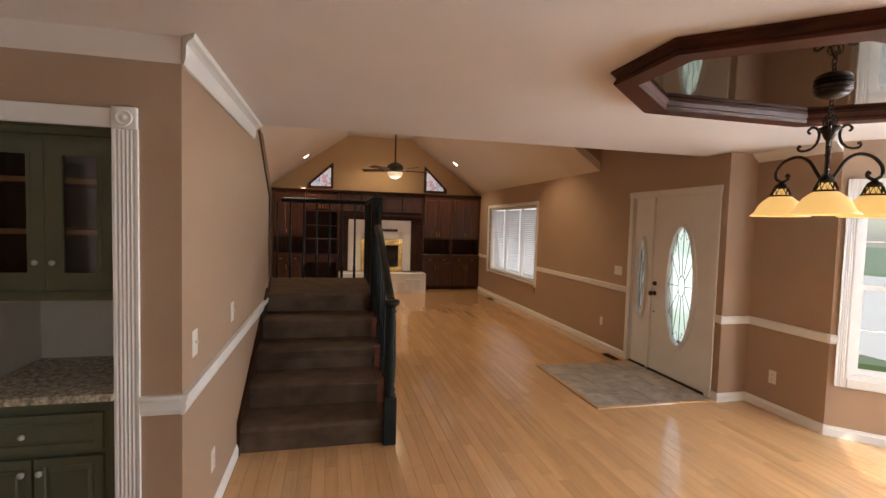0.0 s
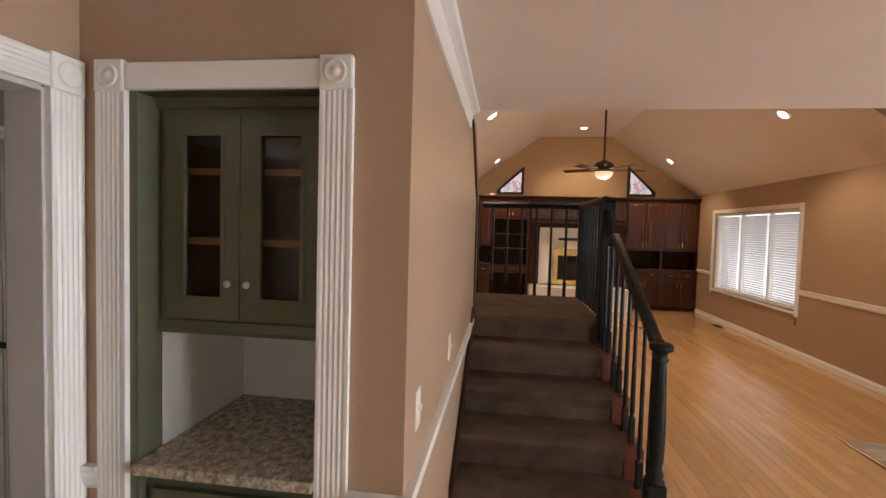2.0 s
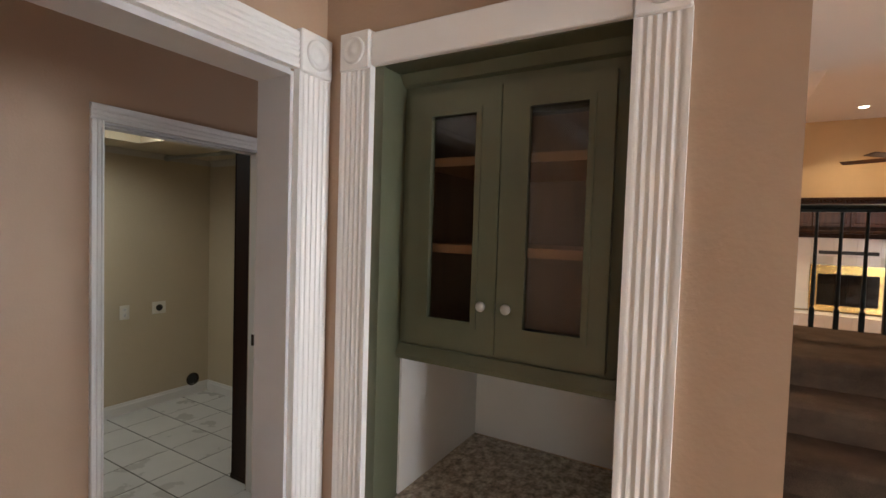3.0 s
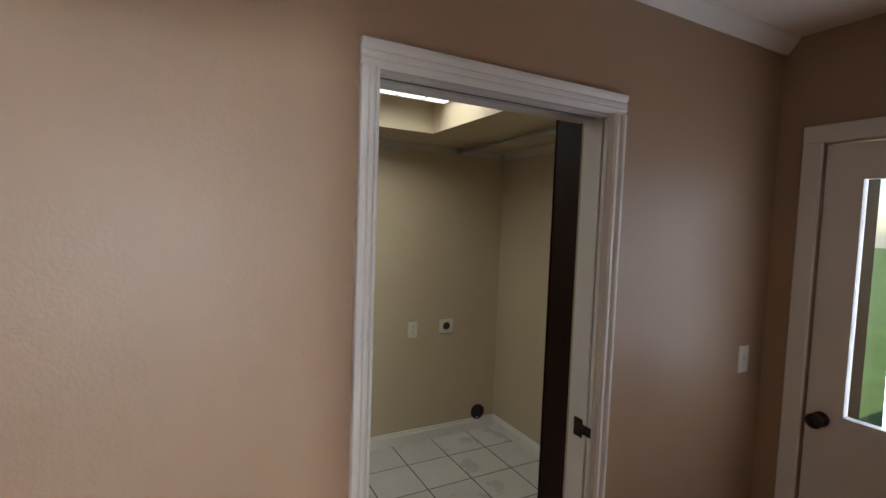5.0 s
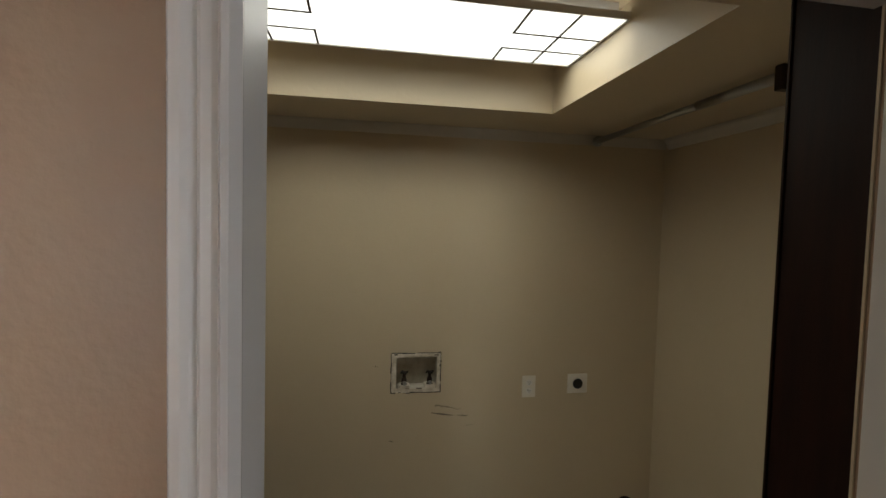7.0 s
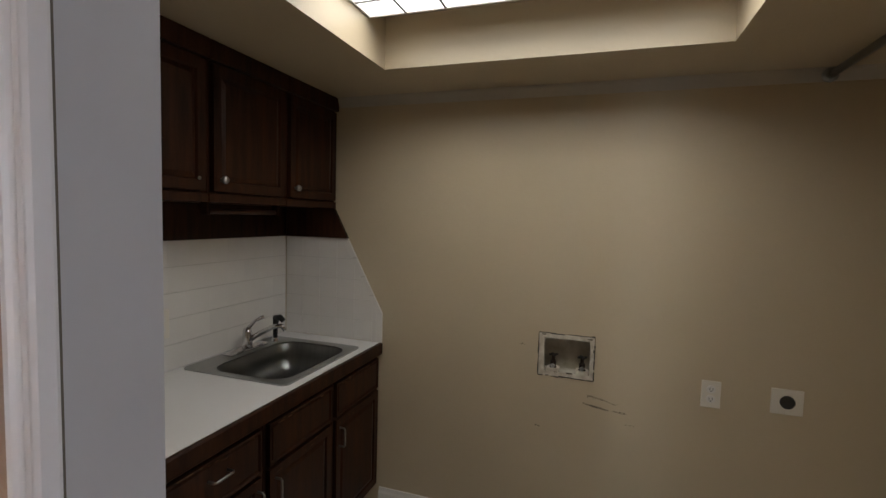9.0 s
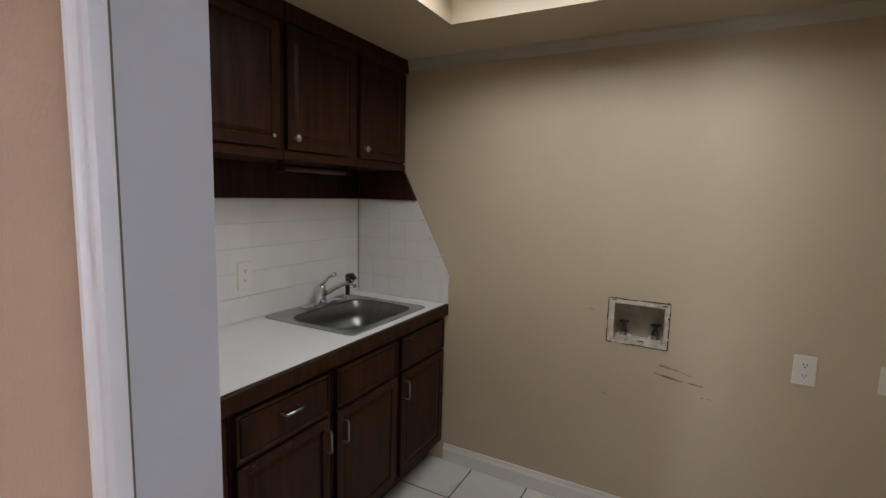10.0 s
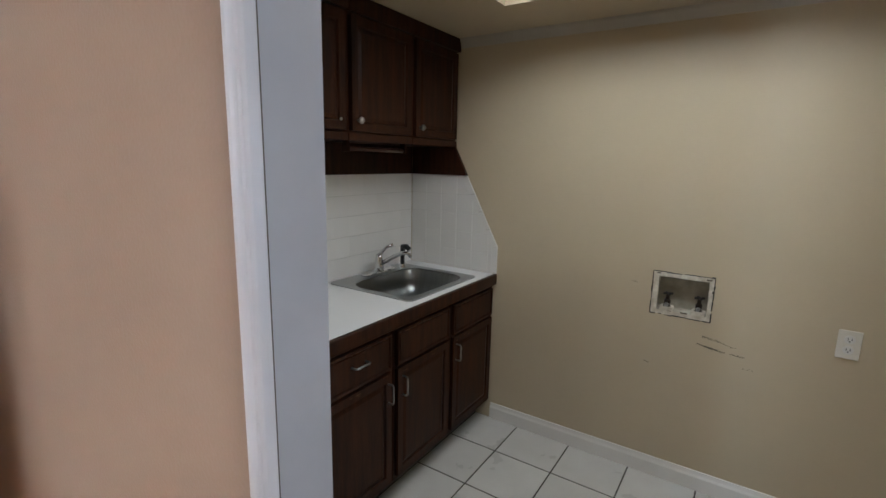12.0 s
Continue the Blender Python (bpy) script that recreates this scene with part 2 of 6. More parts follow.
def lathe(profile, at, steps=20, axis=(0, 0, 1), bm=None):
    """Rings of (radius, height) about an axis through at."""
    m = bmesh.new()
    rings = []
    for r, h in profile:
        rings.append([m.verts.new((max(r, 1e-4) * math.cos(2 * math.pi * i / steps), max(r, 1e-4) * math.sin(2 * math.pi * i / steps), h)) for i in range(steps)])
    for r0, r1 in zip(rings, rings[1:]):
        for i in range(steps):
            m.faces.new((r0[i], r0[(i + 1) % steps], r1[(i + 1) % steps], r1[i]))
    m.faces.new(rings[0][::-1])
    m.faces.new(rings[-1])
    turn = Vector((0, 0, 1)).rotation_difference(Vector(axis)).to_matrix().to_4x4()
    bmesh.ops.transform(m, matrix=Matrix.Translation(at) @ turn, verts=m.verts)
    bmesh.ops.recalc_face_normals(m, faces=m.faces[:])
    return merge(bm, m)


def tube(points, r, sides=8, bm=None):
    """A round bar through points; r a radius or one for each point."""
    m = bmesh.new()
    rings = []
    pts = [Vector(p) for p in points]
    rs = r if isinstance(r, (list, tuple)) else [r] * len(pts)
    for i, p in enumerate(pts):
        d = (pts[min(i + 1, len(pts) - 1)] - pts[max(i - 1, 0)]).normalized()
        up = Vector((0, 0, 1)) if abs(d.z) < 0.9 else Vector((1, 0, 0))
        u = d.cross(up).normalized()
        v = u.cross(d)
        rings.append([m.verts.new(p + (u * math.cos(2 * math.pi * k / sides) + v * math.sin(2 * math.pi * k / sides)) * rs[i]) for k in range(sides)])
    for a, b in zip(rings, rings[1:]):
        for k in range(sides):
            m.faces.new((a[k], a[(k + 1) % sides], b[(k + 1) % sides], b[k]))
    m.faces.new(rings[0][::-1])
    m.faces.new(rings[-1])
    bmesh.ops.recalc_face_normals(m, faces=m.faces[:])
    return merge(bm, m)


def wall(name, x0, x1, y0, y1, z0, z1, holes=(), material=None, label="tan painted wall"):
    """A wall box, thin in x or in y, with openings (a0, a1, z0, z1) through it along its length."""
    along_y = (y1 - y0) > (x1 - x0)
    a0, a1 = (y0, y1) if along_y else (x0, x1)
    bm = None

    def piece(p, q, r, s):
        nonlocal bm
        if q - p > 1e-4 and s - r > 1e-4:
            bm = box(x0, x1, p, q, r, s, bm=bm) if along_y else box(p, q, y0, y1, r, s, bm=bm)
    cuts = sorted(holes)
    at = a0
    for h0, h1, hz0, hz1 in cuts:
        piece(at, h0, z0, z1)
        piece(h0, h1, z0, hz0)
        piece(h0, h1, hz1, z1)
        at = h1
    piece(at, a1, z0, z1)
    return solo(name, bm, material or TAN, label, "wall", "structure")


# ---- plan ----
XR = 3.61          # wall with the front door and the living room window
XS = -0.69         # wall beside the stairs
YN = 2.288         # wall with the green cabinet niche
XO = -1.70         # wall with the cased opening to the hall
XD, XD2 = -3.03, -3.155    # wall with the laundry pocket door
XL = -4.915        # laundry wall with the washer box
YS, YL = 1.20, 4.07        # laundry end walls
ZC = 2.41          # dining ceiling
ZH = 2.48          # hall ceiling
ZL = 2.20          # laundry ceiling
YF = 11.50         # fronts of the living room cabinets
YG = 11.85         # gable wall
YE = 4.02          # edge of the dining ceiling
ZK = 3.74          # flat top of the vault
CX = 1.055         # middle of the vault
FZ = 0.045         # laundry tile floor

# ---- large structure ----
solo("floor", box(-1.6, 5.1, -2.7, 12.0, -0.10, -0.012), SUBFLOOR, "dark joints under honey plank floor", "floor", "structure")
solo("hall_floor", box(-3.06, -1.76, -0.3, 5.1, -0.10, -0.003), FLOORW, "honey plank floor of the hall", "floor", "structure")
solo("ground", box(-60, 90, -80, 110, -0.45, -0.35), LAWN, "green lawn outside the windows", "lawn", "structure")

solo("pavement", box(3.8, 5.3, 3.1, 14.0, -0.349, -0.20), PORCH, "pale concrete porch slab outside", "porch", "structure")
solo("road", box(8.6, 26.0, -60.0, 80.0, -0.349, -0.335), DRIVE, "pale sunlit concrete drive beyond the lawn", "drive", "structure")
wall("wall_east", XR, XR + 0.16, 3.95, 12.0, -0.1, 3.9, [(3.905 + 0.06, 5.235, -0.1, 2.045), (8.11, 10.77, 0.60, 2.05)])
wall("wall_nook_return", XR, 4.09, 3.81, 3.95, -0.1, ZC + 0.3)
wall("wall_nook_side", 3.93, 4.09, 3.04, 3.81, -0.1, ZC + 0.3)


def angled_wall(name, p, q, hole, label="tan painted bay wall"):
    """A wall 0.14 thick from p to q in plan with one window opening (a0, a1, z0, z1) along it."""
    d = (Vector(q) - Vector(p))
    n = d.length
    bm = None
    h0, h1, z0, z1 = hole
    for a, b, r, s in ((0, h0, -0.1, ZC + 0.3), (h0, h1, -0.1, z0), (h0, h1, z1, ZC + 0.3), (h1, n, -0.1, ZC + 0.3)):
        bm = box(a, b, 0, 0.14, r, s, bm=bm)
    bmesh.ops.transform(bm, matrix=Matrix.Translation((p[0], p[1], 0)) @ Matrix.Rotation(math.atan2(d.y, d.x), 4, "Z"), verts=bm.verts)
    return solo(name, bm, TAN, label, "wall", "structure")


angled_wall("wall_bay_north", (3.93, 3.04), (4.75, 2.22), (0.12, 1.04, 0.50, 2.03))
wall("wall_bay_middle", 4.75, 4.90, 0.55, 2.30, -0.1, ZC + 0.3, [(0.75, 2.05, 0.50, 2.03)])
angled_wall("wall_bay_south", (4.75, 0.60), (3.93, -0.22), (0.12, 1.04, 0.50, 2.03))
wall("wall_south_east", 3.93, 4.09, -2.7, -0.2, -0.1, ZC + 0.3)
# unseen closing wall; its opening is added to let light in
wall("wall_south", -1.7, 4.0, -2.80, -2.65, -0.1, ZC + 0.3, [(0.0, 1.8, 0.9, 2.0)])
wall("wall_opening", XO - 0.115, XO, -2.7, YN, -0.1, ZC + 0.3, [(1.0, 2.18, -0.1, 2.0)], label="tan wall with a white cased opening")
wall("wall_niche", XO - 0.115, XS, YN, YN + 0.10, -0.1, ZC + 0.3, [(-1.538, -0.945, -0.1, 2.018)])
solo("wall_stair", prism([(YN + 0.10, -0.1), (5.20, -0.1), (5.20, 1.96), (4.53, ZC), (4.53, ZC + 0.3), (YN + 0.10, ZC + 0.3)], 0, XS - 0.11, XS), TAN, "pinkish tan wall beside the stairs", "wall", "structure")
wall("wall_living_west", -1.66, -1.50, 2.95, 12.0, -0.1, 4.0)
wall("wall_gable", -1.6, 3.8, YG, YG + 0.15, -0.1, 4.0, material=TANLIT, label="tan gable wall above the cabinets, warm downlight glow put into its colour")
wall("wall_header", -1.6, 3.8, YE, YE + 0.10, ZC + 0.06, 4.0)
wall("wall_hall_back", -1.815, -1.70, YN + 0.10, 5.1, -0.1, 2.7)
wall("wall_hall_south", -3.2, -1.8, -0.45, -0.3, -0.1, 2.7)
wall("wall_laundry_door", XD2, XD, -0.45, 5.2, -0.1, 2.7, [(2.336, 3.172, -0.1, 2.036)], label="tan hall wall with orange-peel texture")
wall("wall_laundry_far", XL - 0.12, XL, YS - 0.12, YL + 0.12, -0.1, 2.7, [(2.634, 2.856, 0.882, 1.054)], material=BEIGE, label="beige laundry wall with faint vertical streaks")
wall("wall_laundry_sink", XL, XD2 - 0.005, YS - 0.12, YS, -0.1, 2.7, material=BEIGE, label="beige laundry wall behind the sink")
wall("wall_laundry_end", XL, XD2 - 0.005, YL, YL + 0.12, -0.1, 2.7, material=BEIGE, label="beige laundry end wall")
bm = box(XD2 - 0.005, XD2 - 0.001, YS, 2.337, 0.0, ZL)
box(XD2 - 0.005, XD2 - 0.001, 3.17, YL, 0.0, ZL, bm=bm)
box(XD2 - 0.005, XD2 - 0.001, 2.337, 3.17, 2.037, ZL, bm=bm)
solo("wall_laundry_near", bm, BEIGE, "beige inner face of the laundry door wall", "wall", "structure")
wall("wall_hall_north", -3.04, -1.81, 4.18, 4.33, -0.1, 2.7, [(-2.86, -2.0, -0.1, 2.03)], label="tan hall end wall with a white door")

# ceilings
OCT = [(1.26, 1.70), (1.26, 2.12), (1.73, 2.53), (2.85, 2.53), (3.32, 2.12), (3.32, 1.70), (2.85, 1.29), (1.73, 1.29)]


def ceiling_with_hole(outer, hole, z0, z1):
    bm = bmesh.new()
    lo = []
    for z in (z0, z1):
        a = [bm.verts.new((x, y, z)) for x, y in outer]
        b = [bm.verts.new((x, y, z)) for x, y in hole]
        ea = [bm.edges.new((a[i], a[(i + 1) % len(a)])) for i in range(len(a))]
        eb = [bm.edges.new((b[i], b[(i + 1) % len(b)])) for i in range(len(b))]
        bmesh.ops.triangle_fill(bm, use_beauty=True, use_dissolve=False, edges=ea + eb)
        lo.append((a, b))
    for k in (0, 1):
        p, q = lo[0][k], lo[1][k]
        for i in range(len(p)):
            bm.faces.new((p[i], p[(i + 1) % len(p)], q[(i + 1) % len(p)], q[i]))
    bmesh.ops.recalc_face_normals(bm, faces=bm.faces[:])
    return bm


solo("ceiling_dining", ceiling_with_hole([(XO, -2.75), (4.05, -2.75), (4.05, -0.24), (4.86, 0.57), (4.86, 2.28), (4.05, 3.09), (4.05, 3.9), (4.0, YE + 0.1), (XS - 0.11, YE + 0.1), (XS - 0.11, YN + 0.1), (XO, YN + 0.1)], OCT, ZC, ZC + 0.06), CEIL, "smooth off-white dining ceiling", "ceiling", "structure")
prof = [(-1.55, 2.43), (CX - 0.775, ZK), (CX + 0.775, ZK), (3.66, 2.43), (3.66, 2.55), (CX + 0.80, ZK + 0.12), (CX - 0.80, ZK + 0.12), (-1.55, 2.55)]
solo("ceiling_vault", prism([(z, x) for x, z in prof], 1, 6.06, 12.0), CEIL, "off-white vaulted living room ceiling", "ceiling", "structure")
prof = [(-1.55, 2.43), (CX - 0.775, ZK), (3.66, ZK), (3.66, ZK + 0.12), (CX - 0.80, ZK + 0.12), (-1.55, 2.55)]
solo("ceiling_entry", prism([(z, x) for x, z in prof], 1, YE + 0.10, 6.06), CEIL, "high off-white entry ceiling", "ceiling", "structure")
solo("wall_entry_gable", prism([(2.56, 3.62), (ZK, 3.62), (ZK, CX + 0.85)], 1, 6.062, 6.10), TAN, "tan triangle above the entry", "wall", "structure")
solo("ceiling_hall", box(XD - 0.02, XO - 0.10, -0.4, 4.95, ZH, ZH + 0.08), CEIL, "off-white hall ceiling", "ceiling", "structure")
TX0, TX1, TY0, TY1 = -4.528, -3.52, 1.98, 3.26
bm = ceiling_with_hole([(XL - 0.02, YS - 0.02), (XD2 + 0.02, YS - 0.02), (XD2 + 0.02, YL + 0.02), (XL - 0.02, YL + 0.02)], [(TX0, TY0), (TX1, TY0), (TX1, TY1), (TX0, TY1)], ZL, ZL + 0.23)
box(TX0 - 0.05, TX1 + 0.05, TY0 - 0.05, TY1 + 0.05, ZL + 0.21, ZL + 0.28, bm=bm)
solo("ceiling_laundry", bm, BEIGE, "beige laundry ceiling with a raised light recess", "ceiling", "structure")

# ---- shared makers ----


def plate_with_hole(outer, hole, axis, a, b):
    """A flat plate across axis from a to b with one hole; outlines in the other two axes."""
    bm = ceiling_with_hole(outer, hole, a, b)
    for v in bm.verts:
        u, w, d = v.co
        co = [0, 0, 0]
        co[axis], co[(axis + 1) % 3], co[(axis + 2) % 3] = d, u, w
        v.co = co
    bmesh.ops.recalc_face_normals(bm, faces=bm.faces[:])
    return bm


def oval(cu, cv, ru, rv, n=40):
    return [(cu + ru * math.cos(2 * math.pi * i / n), cv + rv * math.sin(2 * math.pi * i / n)) for i in range(n)]


def rect(u0, u1, v0, v1):
    return [(u0, v0), (u1, v0), (u1, v1), (u0, v1)]


def raised(x0, x1, z0, z1, y, sgn, thick=0.02, frame_w=0.05):
    """A framed panel front with a raised field; its face is at y and looks along sgn * y."""
    bm = box(x0, x1, min(y, y - sgn * thick), max(y, y - sgn * thick), z0, z1)
    face = max(bm.faces, key=lambda f: f.normal.y * sgn)
    w = min(frame_w, (x1 - x0) * 0.25, (z1 - z0) * 0.28)
    bmesh.ops.inset_region(bm, faces=[face], thickness=w)
    bmesh.ops.inset_region(bm, faces=[face], thickness=0.008, depth=-0.008)
    bmesh.ops.inset_region(bm, faces=[face], thickness=min(0.025, w * 0.5), depth=0.006)
    return bm


def flutes(u0, u1, lo, hi, face, sgn, plane, n=5):
    """A fluted casing strip: ribs along its length. plane 'x' or 'y' is the wall's normal; sgn the side it stands out on."""
    prof = [(u0, 0)]
    w = (u1 - u0)
    k = 24
    for i in range(k + 1):
        f = i / k
        depth = 0.019
        if 0.1 < f < 0.9:
            depth -= 0.003 * (0.5 - 0.5 * math.cos(2 * math.pi * n * (f - 0.1) / 0.8))
        prof.append((u0 + w * f, depth * sgn))
    prof.append((u1, 0))
    if plane == "y":
        return prism([(u, face + d) for u, d in prof], 2, lo, hi)
    return prism([(face + d, u) for u, d in prof], 2, lo, hi)


def rosette(parent, c, size, plane, sgn):
    """A square corner block with a turned bull's eye."""
    x, y, z = c
    h = size / 2
    if plane == "y":
        bm = box(x - h, x + h, min(y, y + sgn * 0.026), max(y, y + sgn * 0.026), z - h, z + h, 0.003)
        ax, at = (0, sgn, 0), (x, y + sgn * 0.0262, z)
    else:
        bm = box(min(x, x + sgn * 0.026), max(x, x + sgn * 0.026), y - h, y + h, z - h, z + h, 0.003)
        ax, at = (sgn, 0, 0), (x + sgn * 0.0262, y, z)
    blk = part("corner_block", bm, WHITE, parent)
    r = size * 0.36
    part("bullseye", lathe([(r, -0.002), (r, 0.004), (r * 0.82, 0.006), (r * 0.68, 0.0015), (r * 0.42, 0.0015), (r * 0.28, 0.007), (0.001, 0.009)], at, 24, ax), WHITE, blk, smooth=True)


def moulding(profile, axis, a, b):
    return prism(profile, axis, a, b)


def knob(parent, at, axis, r, material, label=""):
    part("knob", lathe([(r * 0.45, 0), (r * 0.4, r * 0.7), (r * 0.95, r * 1.1), (r, r * 1.5), (r * 0.7, r * 1.9), (0.001, r * 2.0)], at, 14, axis), material, parent, label, True)


def bar_pull(parent, a, b, out, material, r=0.004):
    a, b, o = Vector(a), Vector(b), Vector(out)
    part("pull", tube([a, a + o * 0.8, a + o + (b - a) * 0.08, b + o - (b - a) * 0.08, b + o * 0.8, b], r, 8), material, parent, "slim brushed metal pull", True)


def wall_plate(name, label, cat, c, axis, sgn, w, h, kind):
    """A cover plate on a wall. axis: the wall's normal, 0 or 1; kind: outlet, toggle, blank."""
    o = thing(name, c, label, cat)
    x, y, z = c

    def slab(du0, du1, dz0, dz1, d0, d1, bev=0.0):
        if axis == 0:
            return box(x + min(sgn * d0, sgn * d1), x + max(sgn * d0, sgn * d1), y + du0, y + du1, z + dz0, z + dz1, bev)
        return box(x + du0, x + du1, y + min(sgn * d0, sgn * d1), y + max(sgn * d0, sgn * d1), z + dz0, z + dz1, bev)
    part("plate", slab(-w / 2, w / 2, -h / 2, h / 2, 0, 0.006, 0.002), PLATE, o)
    if kind == "outlet":
        for k in (-1, 1):
            ctr = (x + sgn * 0.0055, y, z + k * 0.021) if axis == 0 else (x, y + sgn * 0.0055, z + k * 0.021)
            s = part("socket", lathe([(0.0175, 0), (0.0172, 0.0022), (0.0160, 0.0024), (0.001, 0.0024)], ctr, 20, (sgn, 0, 0) if axis == 0 else (0, sgn, 0)), WHITE, o)
            for du in (-0.006, 0.006):
                part("slot", slab(du - 0.0012, du + 0.0012, k * 0.021 - 0.002, k * 0.021 + 0.007, 0.008, 0.0086), BLACK, s)
            part("slot", slab(-0.0025, 0.0025, k * 0.021 - 0.009, k * 0.021 - 0.005, 0.008, 0.0086), BLACK, s)
    elif kind == "toggle":
        n = max(1, round(w / 0.07))
        for i in range(n):
            u = (i - (n - 1) / 2) * 0.046
            part("toggle", slab(u - 0.005, u + 0.005, -0.003, 0.014, 0.006, 0.018, 0.001), WHITE, o)
    return o


def xform(o, m):
    o.matrix_basis = m
    return o


# ---- trim of the dining room, niche and hall ----
t = thing("trim_niche_casing", (-1.24, YN, 0), "white fluted casing with bullseye corner blocks round the green niche", "door casing", kind="structure")
CW = 0.094
part("fluted_casing", flutes(-0.945, -0.945 + CW, 0, 2.015, YN, -1, "y"), WHITE, t)
part("fluted_casing", flutes(-1.538 - CW, -1.538, 0, 2.015, YN, -1, "y"), WHITE, t)
part("head_casing", box(-1.538, -0.945, YN - 0.019, YN, 2.014, 2.092, 0.003), WHITE, t)
rosette(t, (-0.945 + CW / 2, YN, 2.054), 0.092, "y", -1)
rosette(t, (-1.538 - CW / 2, YN, 2.054), 0.092, "y", -1)

t = thing("trim_opening_casing", (XO, 1.65, 0), "white fluted casing round the opening to the hall", "door casing", kind="structure")
part("fluted_casing", flutes(2.18, 2.18 + 0.104, 0, 2.0, XO, 1, "x"), WHITE, t)
part("fluted_casing", flutes(1.0 - 0.104, 1.0, 0, 2.0, XO, 1, "x"), WHITE, t)
prof = [(XO, 2.0)]
for i in range(25):
    f = i / 24
    prof.append((XO + 0.019 - (0.003 * (0.5 - 0.5 * math.cos(10 * math.pi * (f - 0.1) / 0.8)) if 0.1 < f < 0.9 else 0), 2.0 + 0.086 * f))
prof.append((XO, 2.086))
part("head_casing", prism([(z, x) for x, z in prof], 1, 1.0, 2.18), WHITE, t)
rosette(t, (XO, 2.18 + 0.052, 2.046), 0.102, "x", 1)
rosette(t, (XO, 1.0 - 0.052, 2.046), 0.102, "x", 1)
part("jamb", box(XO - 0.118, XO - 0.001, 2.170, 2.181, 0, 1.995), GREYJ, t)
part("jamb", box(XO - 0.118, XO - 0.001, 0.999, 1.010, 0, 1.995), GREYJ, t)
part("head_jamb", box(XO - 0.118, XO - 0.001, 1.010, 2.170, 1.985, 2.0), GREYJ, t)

# crown beside the stairs, ending in a bare mitre
bm = bmesh.new()
cr = [(0, 2.295), (0.012, 2.295), (0.020, 2.315), (0.026, 2.375), (0.042, 2.385), (0.062, 2.392), (0.070, ZC - 0.001), (0, ZC - 0.001)]
r0 = [bm.verts.new((XS + d, YN - d, z)) for d, z in cr]
r1 = [bm.verts.new((XS + d, YE + 0.10 + (0.0 if d else 0.0), z)) for d, z in cr]
bm.faces.new(r0)
bm.faces.new(r1[::-1])
for i in range(len(cr)):
    j = (i + 1) % len(cr)
    bm.faces.new((r0[i], r0[j], r1[j], r1[i]))
bmesh.ops.recalc_face_normals(bm, faces=bm.faces[:])
solo("trim_crown_stair", bm, WHITE, "white crown moulding ending in a bare mitre", "crown moulding", "structure")
solo("trim_frieze", box(XO, XS - 0.002, YN - 0.004, YN, 2.298, ZC), CEIL, "off-white band above the tan paint", "trim", "structure")
solo("trim_frieze_opening", box(XO, XO + 0.004, -2.6, YN - 0.005, 2.298, ZC), CEIL, "off-white band above the tan paint", "trim", "structure")
solo("trim_crown_nook", prism([(2.33, 3.93), (ZC, 3.93), (ZC, 3.85), (2.385, 3.87), (2.345, 3.915)], 1, 3.04, 3.81), WHITE, "white crown moulding in the nook", "crown moulding", "structure")


def rail_profile(face, sgn, z0, z1):
    """Section of a chair rail as (offset from the wall, z)."""
    h = z1 - z0
    return [(face, z0), (face + sgn * 0.012, z0), (face + sgn * 0.020, z0 + h * 0.25), (face + sgn * 0.022, z0 + h * 0.7), (face + sgn * 0.028, z0 + h * 0.85), (face + sgn * 0.026, z1), (face, z1)]


def run_y(name, prof, y0, y1, mat, label, cat):
    return solo(name, prism([(z, x) for x, z in prof], 1, y0, y1), mat, label, cat, "structure")


def run_x(name, prof, x0, x1, mat, label, cat):
    return solo(name, prism([(y, z) for y, z in prof], 0, x0, x1), mat, label, cat, "structure")


RL = ("white moulded chair rail", "chair rail")
run_y("trim_chair_rail_stair", rail_profile(XS, 1, 0.800, 0.885), YN - 0.022, 5.19, WHITE, *RL)
run_x("trim_chair_rail_niche", rail_profile(YN, -1, 0.800, 0.885), -0.849, XS, WHITE, *RL)
run_x("trim_chair_rail_corner", rail_profile(YN, -1, 0.815, 0.888), XO, -1.634, WHITE, *RL)
run_y("trim_chair_rail_east", rail_profile(XR, -1, 0.845, 0.920), 5.305, 8.03, WHITE, *RL)
run_y("trim_chair_rail_far", rail_profile(XR, -1, 0.845, 0.920), 10.86, YF, WHITE, *RL)
run_y("trim_chair_rail_door", rail_profile(XR, -1, 0.77, 0.845), 3.79, 3.875, WHITE, *RL)
run_x("trim_chair_rail_return", rail_profile(3.81, -1, 0.765, 0.842), XR - 0.026, 3.93, WHITE, *RL)
run_y("trim_chair_rail_nook", rail_profile(3.93, -1, 0.765, 0.842), 3.04, 3.784, WHITE, *RL)


def base_profile(face, sgn, z0=0.0, h=0.085):
    return [(face, z0), (face + sgn * 0.014, z0), (face + sgn * 0.014, z0 + h * 0.7), (face + sgn * 0.009, z0 + h * 0.82), (face + sgn * 0.006, z0 + h), (face, z0 + h)]


